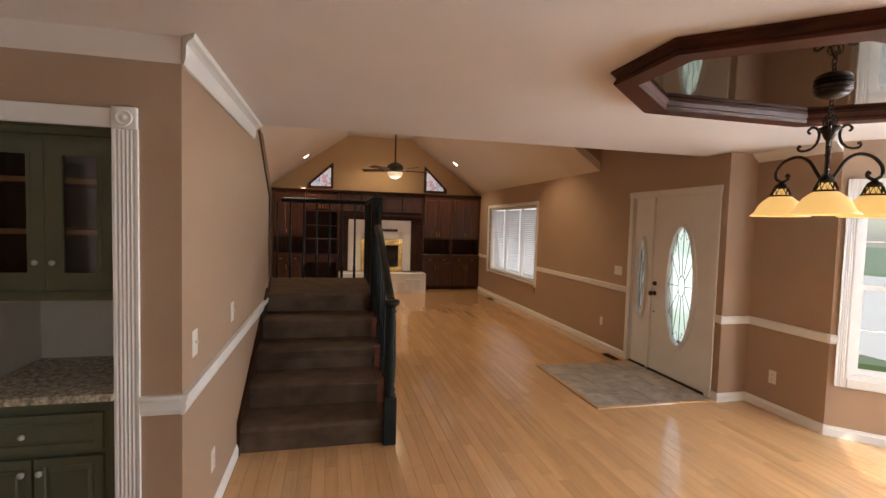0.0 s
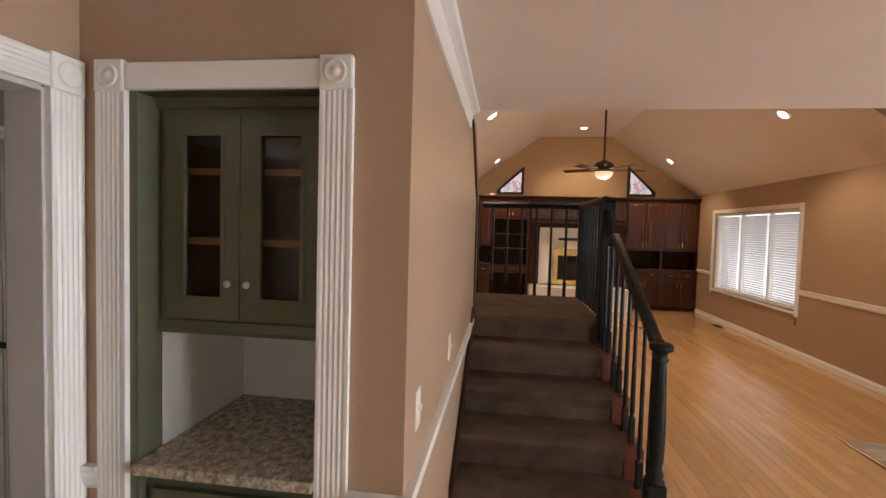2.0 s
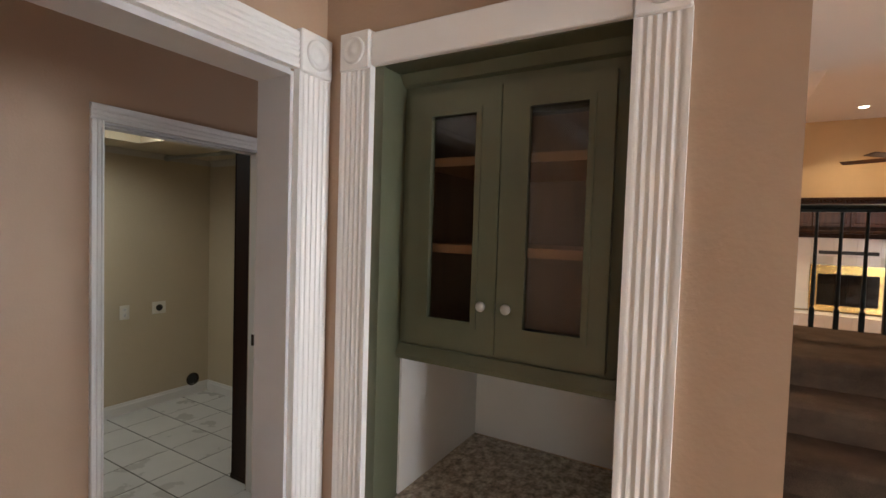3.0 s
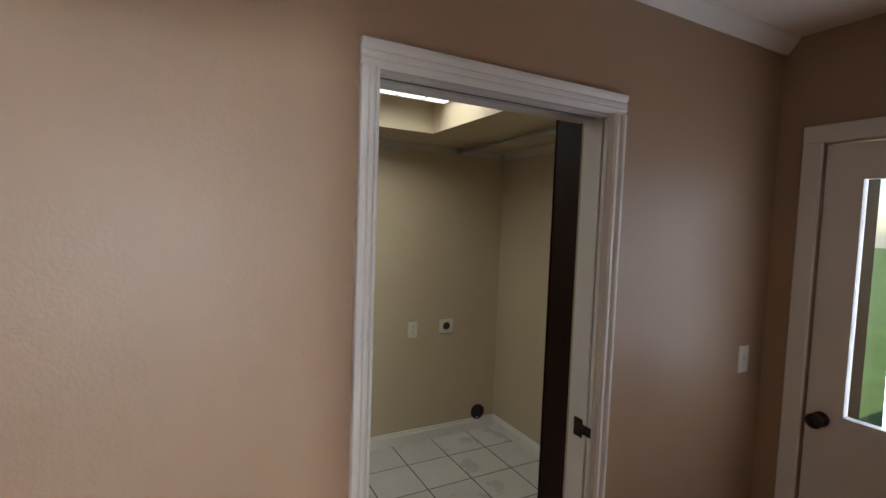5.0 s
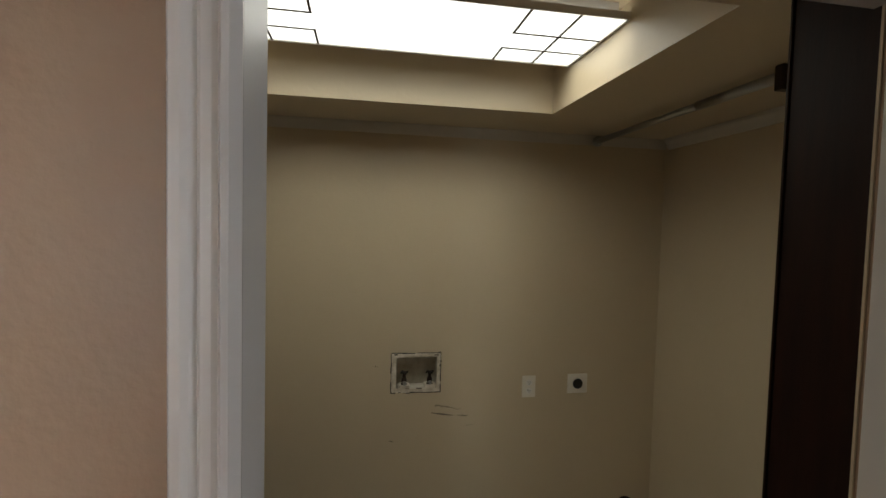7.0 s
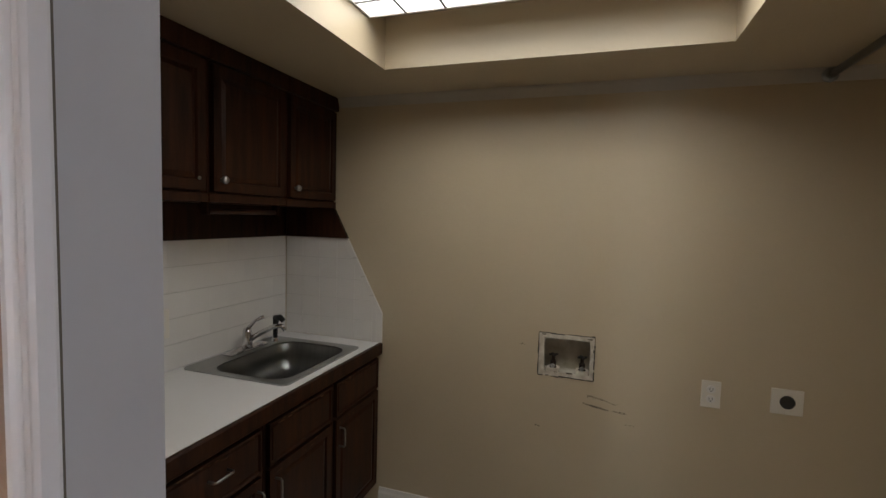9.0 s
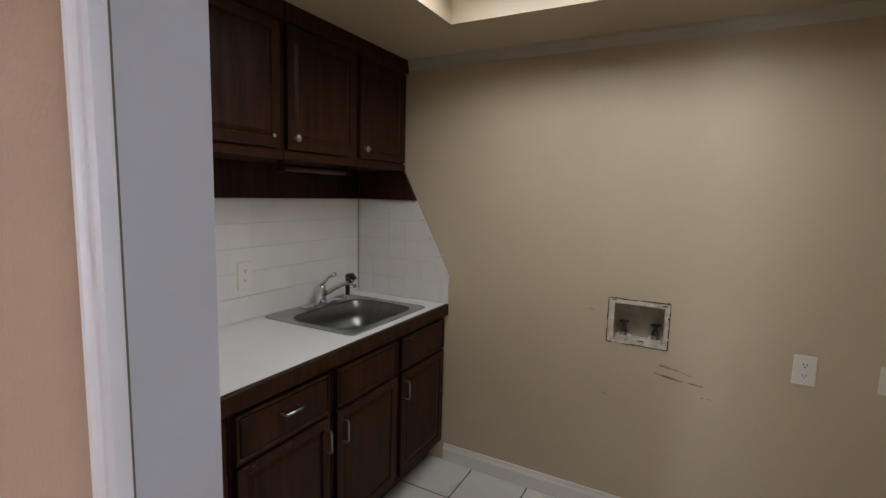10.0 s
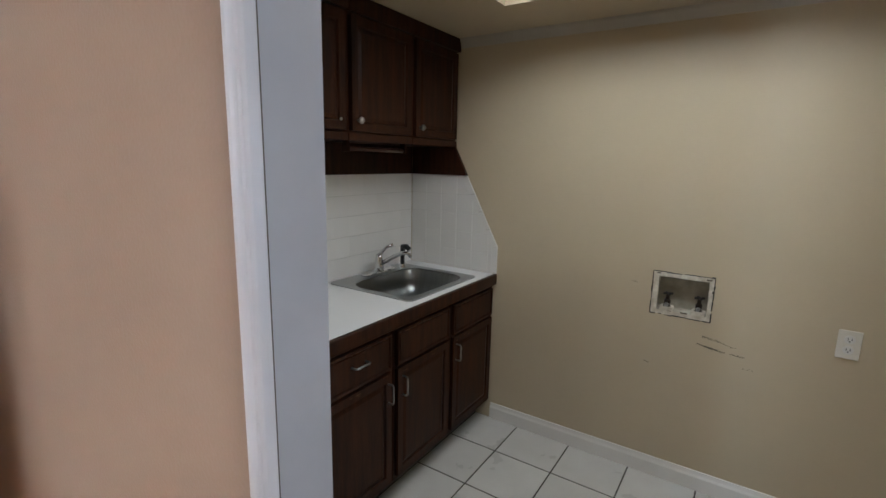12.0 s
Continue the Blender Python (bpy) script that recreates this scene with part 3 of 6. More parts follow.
BB = ("white painted baseboard", "baseboard")
run_y("baseboard_stair", base_profile(XS, 1), YN, 3.52, WHITE, *BB)
run_x("baseboard_niche", base_profile(YN, -1), -0.849, XS, WHITE, *BB)
run_y("baseboard_east", base_profile(XR, -1), 5.305, YF, WHITE, *BB)
run_y("baseboard_door", base_profile(XR, -1), 3.81, 3.875, WHITE, *BB)
run_x("baseboard_return", base_profile(3.81, -1), XR - 0.014, 3.93, WHITE, *BB)
run_y("baseboard_nook", base_profile(3.93, -1), 3.04, 3.80, WHITE, *BB)
bm = prism([(y, z) for y, z in base_profile(0, -1)], 0, 0.0, 1.16)
bmesh.ops.transform(bm, matrix=Matrix.Translation((3.93, 3.04, 0)) @ Matrix.Rotation(radians(-45), 4, "Z"), verts=bm.verts)
solo("baseboard_bay", bm, WHITE, *BB, kind="structure")
bm = prism([(y, z) for y, z in rail_profile(0, -1, 0.765, 0.842)], 0, 0.0, 0.055)
bmesh.ops.transform(bm, matrix=Matrix.Translation((3.93, 3.04, 0)) @ Matrix.Rotation(radians(-45), 4, "Z"), verts=bm.verts)
solo("trim_chair_rail_bay", bm, WHITE, *RL, kind="structure")
run_y("baseboard_hall", base_profile(XD, 1), -0.3, 2.30, WHITE, *BB)
run_y("baseboard_hall_north", base_profile(XD, 1), 3.225, 4.18, WHITE, *BB)
run_y("trim_crown_hall", [(XD, 2.42), (XD + 0.012, 2.42), (XD + 0.05, 2.468), (XD + 0.055, ZH), (XD, ZH)], -0.3, 4.18, WHITE, "white crown moulding in the hall", "crown moulding")


# ---- windows ----
def window_unit(name, m, width, z0, z1, label):
    """A double-hung window in a wall whose inner face is the local plane y = 0, from x 0 to width."""
    o = thing(name, (0, 0, 0), label, "window", kind="structure")
    cw = 0.075
    for a, b in ((-cw, 0.0), (width, width + cw)):
        part("fluted_casing", flutes(a, b, z0 - cw, z1 + cw, 0, -1, "y", 4), WHITE, o)
    part("head_casing", box(0, width, -0.019, 0, z1, z1 + cw, 0.004), WHITE, o)
    part("sill_casing", box(0, width, -0.024, 0, z0 - cw, z0, 0.004), WHITE, o)
    f = 0.035
    for n, a, b, c, d in (("frame_side", 0, f, z0, z1), ("frame_side", width - f, width, z0, z1), ("frame_head", f, width - f, z1 - f, z1), ("sill", f, width - f, z0, z0 + f)):
        part(n, box(a, b, 0.002, 0.138, c, d), WHITE, o)
    zm = z0 + (z1 - z0) * 0.485
    for k, (a, b, y) in enumerate(((z0 + f, zm + 0.02, 0.045), (zm - 0.02, z1 - f, 0.080))):
        s = part("sash", plate_with_hole([(p[1], p[0]) for p in rect(f, width - f, a, b)], [(p[1], p[0]) for p in rect(f + 0.04, width - f - 0.04, a + 0.04, b - 0.04)], 1, y, y + 0.03), WHITE, o)
        g = part("pane", box(f + 0.038, width - f - 0.038, y + 0.013, y + 0.017, a + 0.038, b - 0.038), GLASS, s)
        g.visible_shadow = False
        zc = (a + b) / 2
        part("muntin", box(f + 0.04, width - f - 0.04, y + 0.006, y + 0.024, zc - 0.006, zc + 0.006), WHITE, s)
        part("muntin", box(width / 2 - 0.006, width / 2 + 0.006, y + 0.007, y + 0.023, a + 0.04, b - 0.04), WHITE, s)
    return xform(o, m)


window_unit("window_1", Matrix.Translation((3.93, 3.04, 0)) @ Matrix.Rotation(radians(-45), 4, "Z") @ Matrix.Translation((0.12, 0, 0)), 0.92, 0.50, 2.03, "white double-hung bay window with fluted casing")
window_unit("window_2", Matrix.Translation((4.75, 2.05, 0)) @ Matrix.Rotation(radians(-90), 4, "Z"), 1.30, 0.50, 2.03, "white double-hung middle bay window")
window_unit("window_3", Matrix.Translation((4.75, 0.60, 0)) @ Matrix.Rotation(radians(-135), 4, "Z") @ Matrix.Translation((0.12, 0, 0)), 0.92, 0.50, 2.03, "white double-hung bay window")

# living room window: three sashes with blinds
o = thing("window_4", (XR, 9.44, 0.6), "wide white window in three sashes behind slatted blinds", "window", kind="structure")
for a, b in ((8.03, 8.11), (10.77, 10.85)):
    part("side_casing", box(XR - 0.02, XR, a, b, 0.53, 2.12, 0.004), WHITE, o)
part("head_casing", box(XR - 0.022, XR, 8.11, 10.77, 2.05, 2.12, 0.004), WHITE, o)
part("sill", box(XR - 0.035, XR + 0.05, 8.07, 10.81, 0.565, 0.60, 0.004), WHITE, o)
for k in range(3):
    a = 8.11 + k * 0.8867
    b = a + 0.8867
    s = part("sash", plate_with_hole(rect(a, b, 0.60, 2.05), rect(a + 0.05, b - 0.05, 0.65, 2.0), 0, XR + 0.09, XR + 0.13), WHITE, o)
    g = part("pane", box(XR + 0.108, XR + 0.112, a + 0.045, b - 0.045, 0.645, 2.005), GLASS, s)
    g.visible_shadow = False
for k in range(3):
    a = 8.125 + k * 0.8867
    b = a + 0.856
    bl = thing("window_blind", (XR + 0.045, (a + b) / 2, 2.04), "lowered white slatted blind in the living room window", "blind", "living room blinds")
    part("headrail", box(XR + 0.02, XR + 0.065, a, b, 1.995, 2.045, 0.004), WHITE, bl)
    part("bottom_rail", box(XR + 0.025, XR + 0.06, a, b, 0.612, 0.632, 0.003), WHITE, bl)
    sm = box(-0.023, 0.023, a, b, -0.0015, 0.0015)
    bmesh.ops.rotate(sm, verts=sm.verts, cent=(0, 0, 0), matrix=Matrix.Rotation(radians(48), 3, "Y"))
    sme = mesh_of("slat", sm, BLIND)
    for i in range(35):
        so = new("slat", sme)
        so.parent = bl
        so.location = Vector((XR + 0.043, 0, 0.652 + i * 0.0385)) - Vector((XR + 0.045, (a + b) / 2, 2.04))
solo("blind_cord", tube([(XR - 0.02, 8.06, 0.52), (XR - 0.022, 8.05, 0.47), (XR - 0.02, 8.07, 0.42)], 0.006, 6), BLACK, "short black cord end below the window", "cord")

# ---- front door ----
o = thing("door_1", (XR, 4.6, 0), "white front door and sidelight with oval leaded glass", "door", kind="structure")
for a, b in ((3.885, 3.965), (5.235, 5.305)):
    part("side_casing", box(XR - 0.018, XR, a, b, 0, 2.045, 0.004), WHITE, o)
part("head_casing", box(XR - 0.020, XR, 3.875, 5.315, 2.045, 2.112, 0.004), WHITE, o)
part("jamb", box(XR + 0.001, XR + 0.158, 3.965, 3.980, 0, 2.045), WHITE, o)
part("jamb", box(XR + 0.001, XR + 0.158, 5.220, 5.235, 0, 2.045), WHITE, o)
part("mullion", box(XR + 0.001, XR + 0.12, 4.862, 4.90, 0, 2.03), WHITE, o)
part("head_jamb", box(XR + 0.001, XR + 0.158, 3.980, 5.220, 2.030, 2.045), WHITE, o)
part("threshold", box(XR + 0.001, XR + 0.15, 3.980, 5.220, 0.0, 0.018), BRONZE, o)
for nm, a, b, cy, cz, ry, rz, spokes in (("slab", 3.983, 4.859, 4.405, 1.05, 0.205, 0.655, 12), ("sidelight", 4.902, 5.218, 5.055, 1.068, 0.070, 0.48, 8)):
    x0, x1 = XR + 0.020, XR + 0.062
    s = part(nm, plate_with_hole(rect(a, b, 0.02, 2.028), oval(cy, cz, ry, rz), 0, x0, x1), WHITE, o)
    part("oval_frame", plate_with_hole(oval(cy, cz, ry + 0.035, rz + 0.035), oval(cy, cz, ry - 0.004, rz - 0.004), 0, x0 - 0.016, x0), WHITE, s)
    part("inner_frame", plate_with_hole(oval(cy, cz, ry + 0.018, rz + 0.018), oval(cy, cz, ry - 0.006, rz - 0.006), 0, x0 - 0.026, x0 - 0.017), WHITE, s)
    g = part("leaded_pane", prism(oval(cy, cz, ry, rz), 0, x0 + 0.016, x0 + 0.020), LEADED, s)
    iy, iz = ry * 0.25, rz * 0.17
    ring = [(x0 + 0.014, u, w) for u, w in oval(cy, cz, iy, iz, 20)]
    bm = tube(ring + ring[:1], 0.004, 5)
    mid = [(x0 + 0.014, u, w) for u, w in oval(cy, cz, ry * 0.62, rz * 0.62, 24)]
    for i in range(spokes):
        q = 2 * math.pi * i / spokes
        e = (x0 + 0.014, cy + ry * math.cos(q), cz + rz * math.sin(q))
        c = (x0 + 0.014, cy + iy * math.cos(q), cz + iz * math.sin(q))
        tube([c, e], 0.004, 5, bm)
        q2 = 2 * math.pi * (i + 0.5) / spokes
        f = (x0 + 0.014, cy + ry * 0.80 * math.cos(q2), cz + rz * 0.80 * math.sin(q2))
        q3 = 2 * math.pi * (i + 1) / spokes
        tube([(x0 + 0.014, cy + ry * 0.98 * math.cos(q), cz + rz * 0.98 * math.sin(q)), f, (x0 + 0.014, cy + ry * 0.98 * math.cos(q3), cz + rz * 0.98 * math.sin(q3))], 0.003, 5, bm)
    part("lead_came", bm, LEAD, s)
    if nm == "slab":
        part("doorknob", lathe([(0.030, 0), (0.030, 0.008), (0.012, 0.012), (0.012, 0.035), (0.028, 0.045), (0.030, 0.062), (0.018, 0.072), (0.001, 0.073)], (x0 - 0.0005, 4.81, 0.915), 18, (-1, 0, 0)), BRONZE, s, "dark bronze doorknob", True)
        part("deadbolt", lathe([(0.028, 0), (0.026, 0.014), (0.014, 0.018), (0.012, 0.034), (0.001, 0.035)], (x0 - 0.0005, 4.81, 1.03), 18, (-1, 0, 0)), BRONZE, s, "dark bronze deadbolt", True)
        part("peg", lathe([(0.010, 0), (0.010, 0.006), (0.001, 0.008)], (x0 - 0.0005, 4.81, 0.70), 10, (-1, 0, 0)), BRONZE, s)
        for z in (0.25, 1.02, 1.80):
            part("hinge", tube([(x0 - 0.006, 3.982, z - 0.045), (x0 - 0.006, 3.982, z + 0.045)], 0.006, 8), BRONZE, s)
wall_plate("light_switch", "ivory triple switch plate beside the front door", "switch", (XR, 5.51, 1.11), 0, -1, 0.165, 0.115, "toggle")
wall_plate("wall_outlet", "ivory outlet below the chair rail", "outlet", (XR, 5.85, 0.37), 0, -1, 0.07, 0.115, "outlet")
wall_plate("wall_outlet", "ivory outlet in the dining nook", "outlet", (3.93, 3.52, 0.325), 0, -1, 0.075, 0.12, "outlet")
wall_plate("light_switch", "white rocker switch plate beside the stairs", "switch", (XS, 2.47, 1.065), 0, 1, 0.075, 0.125, "toggle")
wall_plate("light_switch", "white switch plate near the stairs", "switch", (XS, 3.32, 1.05), 0, 1, 0.075, 0.125, "toggle")
wall_plate("wall_outlet", "white outlet low on the stair wall", "outlet", (XS, 2.82, 0.32), 0, 1, 0.075, 0.12, "outlet")


def floor_vent(cx, cy, w, l, label):
    o = thing("floor_vent", (cx, cy, 0), label, "floor vent")
    part("frame", plate_with_hole(rect(cx - w / 2, cx + w / 2, cy - l / 2, cy + l / 2), rect(cx - w / 2 + 0.015, cx + w / 2 - 0.015, cy - l / 2 + 0.015, cy + l / 2 - 0.015), 2, 0.001, 0.006), BRONZE, o)
    part("well", box(cx - w / 2 + 0.014, cx + w / 2 - 0.014, cy - l / 2 + 0.014, cy + l / 2 - 0.014, 0.0008, 0.0015), BLACK, o)
    n = int(l / 0.022)
    for i in range(1, n):
        y = cy - l / 2 + l * i / n
        part("louvre", box(cx - w / 2 + 0.014, cx + w / 2 - 0.014, y - 0.003, y + 0.003, 0.0018, 0.005), BRONZE, o)


floor_vent(3.47, 5.38, 0.11, 0.30, "dark bronze floor vent beside the tiled entry")
floor_vent(3.42, 10.0, 0.11, 0.30, "dark bronze floor vent below the window")

# ---- entry tiles ----
MX0, MX1, MY0, MY1 = 2.36, 3.595, 3.86, 5.14
o = thing("entry_tiles", (2.97, 4.5, 0), "grey slate entry tiles let into the plank floor", "floor tiles", kind="structure")
part("grout_bed", box(MX0, MX1, MY0, MY1, -0.002, 0.003), GROUT, o)
for n, q in (("wood_edge", (MX0 - 0.03, MX0, MY0 - 0.03, MY1 + 0.03)), ("wood_edge", (MX0, MX1, MY0 - 0.03, MY0)), ("wood_edge", (MX0, MX1, MY1, MY1 + 0.03))):
    part(n, box(*q, -0.002, 0.009, 0.002), FLOORW, o)
tm = mesh_of("tile", box(-0.1495, 0.1495, -0.155, 0.155, 0, 0.006, 0.002), SLATE)
for i in range(4):
    for j in range(4):
        q = new("tile", tm)
        q.parent = o
        q.location = (MX0 + 0.155 + i * 0.3087 - 2.97, MY0 + 0.16 + j * 0.32 - 4.5, 0.003)

# ---- stairs ----
SX0, SX1 = XS + 0.022, 0.315
RUN, RISE, Y1 = 0.355, 0.185, 3.52
YB = 6.25
o = thing("staircase", (0, Y1, 0), "brown carpeted stairs up to a landing", "stairs")
for k in range(5):
    y0 = Y1 + k * RUN
    y1 = Y1 + (k + 1) * RUN + 0.02 if k < 4 else YB
    z1 = RISE * (k + 1)
    prof = [(y1, z1 - RISE if k else 0), (y1, z1)]
    for i in range(7):
        q = radians(90 + 15 * i)
        prof.append((y0 + 0.012 + 0.03 * math.cos(q), z1 - 0.03 + 0.03 * math.sin(q)))
    prof += [(y0 - 0.004, z1 - 0.07), (y0 + 0.008, z1 - 0.10), (y0 + 0.008, z1 - RISE if k else 0)]
    x1 = SX1 if k < 4 else 0.36
    x0 = SX0 if k < 4 else XS + 0.001
    part("landing" if k == 4 else "step", prism(prof, 0, x0, x1), CARPET, o)
part("landing_wing", box(-1.49, XS, 5.21, YB, 0.74, 0.925), CARPET, o)
part("landing_base", box(XS, 0.36, Y1 + 4 * RUN + 0.03, YB, 0, 0.738), REDWOOD, o)
sk = [(Y1 - 0.03, 0), (Y1 - 0.03, 0.24), (Y1 + 4 * RUN, 0.24 + 4 * RISE), (Y1 + 4 * RUN, 0)]
part("wall_skirt", prism(sk, 0, XS + 0.001, SX0 - 0.001), WALNUT, o, "dark stained skirt board")
sk = [(Y1, 0)]
for k in range(4):
    sk += [(Y1 + k * RUN, RISE * (k + 1) - 0.012), (Y1 + (k + 1) * RUN, RISE * (k + 1) - 0.012)]
sk += [(Y1 + 4 * RUN, 0)]
part("open_stringer", prism(sk, 0, SX1 + 0.001, 0.425), REDWOOD, o, "reddish stained stringer")
# dark corner trim on the end of the stair wall
bm = box(XS - 0.112, XS + 0.014, 5.09, 5.222, 0.925, 1.96)
prism([(5.09, 1.88), (5.222, 1.965), (4.555, 2.41), (4.36, 2.41)], 0, XS - 0.112, XS + 0.014, bm)
solo("trim_wall_end", bm, CHERRY, "dark stained edge trim on the stair wall", "trim", "structure")

RX = 0.375
o = thing("stair_railing", (RX, Y1, 0), "dark green-black painted stair railing with newel posts", "railing")


def newel(x, y, z0, z1, base):
    part("newel_post", box(x - 0.047, x + 0.047, y - 0.047, y + 0.047, z0, z0 + base, 0.005), IRON, o)
    h = z1 - z0 - base
    pr = [(0.044, 0), (0.046, 0.012), (0.034, 0.03), (0.042, 0.05), (0.030, 0.08), (0.036, 0.12), (0.040, h * 0.35), (0.033, h * 0.8), (0.028, h - 0.10), (0.040, h - 0.085), (0.030, h - 0.07), (0.034, h - 0.045), (0.056, h - 0.035), (0.060, h - 0.012), (0.052, h), (0.001, h + 0.004)]
    part("newel_turning", lathe(pr, (x, y, z0 + base), 20), IRON, o, smooth=True)


newel(RX, Y1 - 0.01, 0.0, 1.085, 0.36)
part("newel_post", box(RX - 0.045, RX + 0.055, 4.90, 5.00, 0.74, 1.88, 0.006), IRON, o)
part("newel_cap", box(RX - 0.055, RX + 0.065, 4.89, 5.01, 1.88, 1.915, 0.012), IRON, o)


def swept(points, prof):
    """A section (side, up) carried along points in a plane of constant x or y."""
    m = bmesh.new()
    rings = []
    pts = [Vector(p) for p in points]
    for i, p in enumerate(pts):
        d = (pts[min(i + 1, len(pts) - 1)] - pts[max(i - 1, 0)]).normalized()
        side = Vector((1, 0, 0)) if abs(d.x) < 0.5 else Vector((0, 1, 0))
        up = side.cross(d).normalized()
        if up.z < 0:
            up = -up
        rings.append([m.verts.new(p + side * a + up * b) for a, b in prof])
    for a, b in zip(rings, rings[1:]):
        for k in range(len(prof)):
            j = (k + 1) % len(prof)
            m.faces.new((a[k], a[j], b[j], b[k]))
    m.faces.new(rings[0][::-1])
    m.faces.new(rings[-1])
    bmesh.ops.recalc_face_normals(m, faces=m.faces[:])
    return m


RAILP = [(-0.022, -0.03), (0.022, -0.03), (0.024, -0.008), (0.032, 0.004), (0.030, 0.022), (0.014, 0.034), (-0.014, 0.034), (-0.030, 0.022), (-0.032, 0.004), (-0.024, -0.008)]
path = [(RX, Y1 + 0.01, 1.06), (RX, Y1 + 0.06, 1.065), (RX, Y1 + 0.12, 1.09), (RX, Y1 + 0.18, 1.125)]
s0 = 0.52
path += [(RX, Y1 + 0.3 + i * 0.2, 1.185 + s0 * i * 0.2) for i in range(5)]
path += [(RX, 4.72, 1.56), (RX, 4.80, 1.62), (RX, 4.86, 1.70), (RX, 4.90, 1.80)]
part("handrail", swept(path, RAILP), IRON, o, smooth=True)
part("landing_rail", swept([(RX, 5.0, 1.90), (RX, YB - 0.06, 1.90)], RAILP), IRON, o)
part("back_rail", swept([(RX + 0.03, YB - 0.03, 1.90), (-0.68, YB - 0.03, 1.90)], RAILP), IRON, o)
part("corner_post", box(RX - 0.03, RX + 0.03, YB - 0.06, YB, 0.74, 1.90, 0.004), IRON, o)


def baluster(x, y, z0, z1):
    bm = box(x - 0.017, x + 0.017, y - 0.017, y + 0.017, z0, z0 + 0.16, 0.003)
    h = z1 - z0
    lathe([(0.016, 0.16), (0.010, 0.175), (0.016, 0.19), (0.015, 0.3), (0.011, h - 0.06), (0.013, h)], (x, y, z0), 8, bm=bm)
    part("baluster", bm, IRON, o)


for k in range(4):
    for q in (0.10, 0.27):
        y = Y1 + k * RUN + q
        z1 = 1.16 + s0 * (y - Y1 - 0.3)
        if y < 4.86:
            baluster(RX, y, RISE * (k + 1) - 0.012, min(z1, 1.6) if y < 4.75 else z1 + 0.05)
for i in range(8):
    baluster(RX, 5.10 + i * 0.135, 0.925, 1.875)
for i in range(7):
    baluster(RX - 0.155 - i * 0.158, YB - 0.03, 0.925, 1.875)

# ---- green cabinet niche ----
NX0, NX1, NB = -1.512, -0.945, 2.86
solo("wall_niche_liner", box(NX0 - 0.026, NX0, YN + 0.001, NB + 0.03, 0, 2.018, bm=box(NX1, NX1 + 0.02, YN + 0.101, NB + 0.03, 0, 2.018, bm=box(NX0, NX1, NB, NB + 0.03, 1.25, 2.018, bm=box(NX0, NX1, YN + 0.103, NB, 2.0175, 2.04, bm=box(NX0, NX1, YN + 0.001, YN + 0.103, 2.0135, 2.0165))))), GREEN, "green painted lining of the cabinet niche", "niche", "structure")
o = thing("wall_niche_splash", (-1.2, 2.6, 0.912), "white painted splash panels above the granite", "backsplash", kind="structure")
part("panel", box(NX0, NX0 + 0.006, 2.39, NB, 0.912, 1.29), WHITE, o)
part("panel", box(NX0 + 0.006, NX1, NB - 0.006, NB, 0.912, 1.29), WHITE, o)
part("panel", box(NX1 - 0.006, NX1, 2.39, NB - 0.006, 0.912, 1.29), WHITE, o)
o = thing("upper_cabinet", ((NX0 + NX1) / 2, 2.40, 1.285), "green painted wall cabinet with two glass doors", "cabinet")
UY = 2.385
part("side_panel", box(NX0 + 0.001, NX0 + 0.018, UY + 0.02, NB - 0.002, 1.29, 2.0), CABIN, o)
part("side_panel", box(NX1 - 0.018, NX1 - 0.001, UY + 0.02, NB - 0.002, 1.29, 2.0), CABIN, o)
part("bottom", box(NX0 + 0.001, NX1 - 0.001, UY + 0.02, NB - 0.002, 1.291, 1.31), GREEN, o)
part("back_panel", box(NX0 + 0.02, NX1 - 0.02, NB - 0.02, NB - 0.008, 1.31, 2.0), CABIN, o)
part("face_frame", plate_with_hole([(z, x) for x, z in rect(NX0 + 0.001, NX1 - 0.001, 1.285, 2.017)], [(z, x) for x, z in rect(NX0 + 0.045, NX1 - 0.045, 1.355, 1.945)], 1, UY, UY + 0.02), GREEN, o)
part("top_mould", prism([(UY, 1.985), (UY - 0.012, 1.99), (UY - 0.03, 2.012), (UY - 0.03, 2.017), (UY, 2.017)], 0, NX0 + 0.001, NX1 - 0.001), GREEN, o)
part("bottom_mould", prism([(UY, 1.286), (UY - 0.012, 1.286), (UY - 0.018, 1.30), (UY - 0.006, 1.325), (UY, 1.325)], 0, NX0 + 0.001, NX1 - 0.001), GREEN, o)
for z in (1.577, 1.800):
    part("shelf", box(NX0 + 0.02, NX1 - 0.02, UY + 0.045, NB - 0.022, z - 0.012, z + 0.010), SHELFWOOD, o, "pale bare wood shelf")
for a, b, g0, g1, kx in ((-1.480, -1.2335, -1.418, -1.292, -1.262), (-1.2305, -0.985, -1.166, -1.035, -1.200)):
    d = part("door", plate_with_hole([(z, x) for x, z in rect(a, b, 1.338, 1.958)], [(z, x) for x, z in rect(g0, g1, 1.405, 1.902)], 1, UY - 0.021, UY - 0.001), GREEN, o)
    part("glass_bead", plate_with_hole([(z, x) for x, z in rect(g0 - 0.012, g1 + 0.012, 1.393, 1.914)], [(z, x) for x, z in rect(g0 + 0.002, g1 - 0.002, 1.407, 1.900)], 1, UY - 0.025, UY - 0.0215), GREEN, d)
    g = part("glass", box(g0 - 0.003, g1 + 0.003, UY - 0.012, UY - 0.009, 1.402, 1.905), DARKGLASS, d)
    g.visible_shadow = False
    knob(d, (kx, UY - 0.0215, 1.450), (0, -1, 0), 0.0125, CRYSTAL, "faceted glass knob")
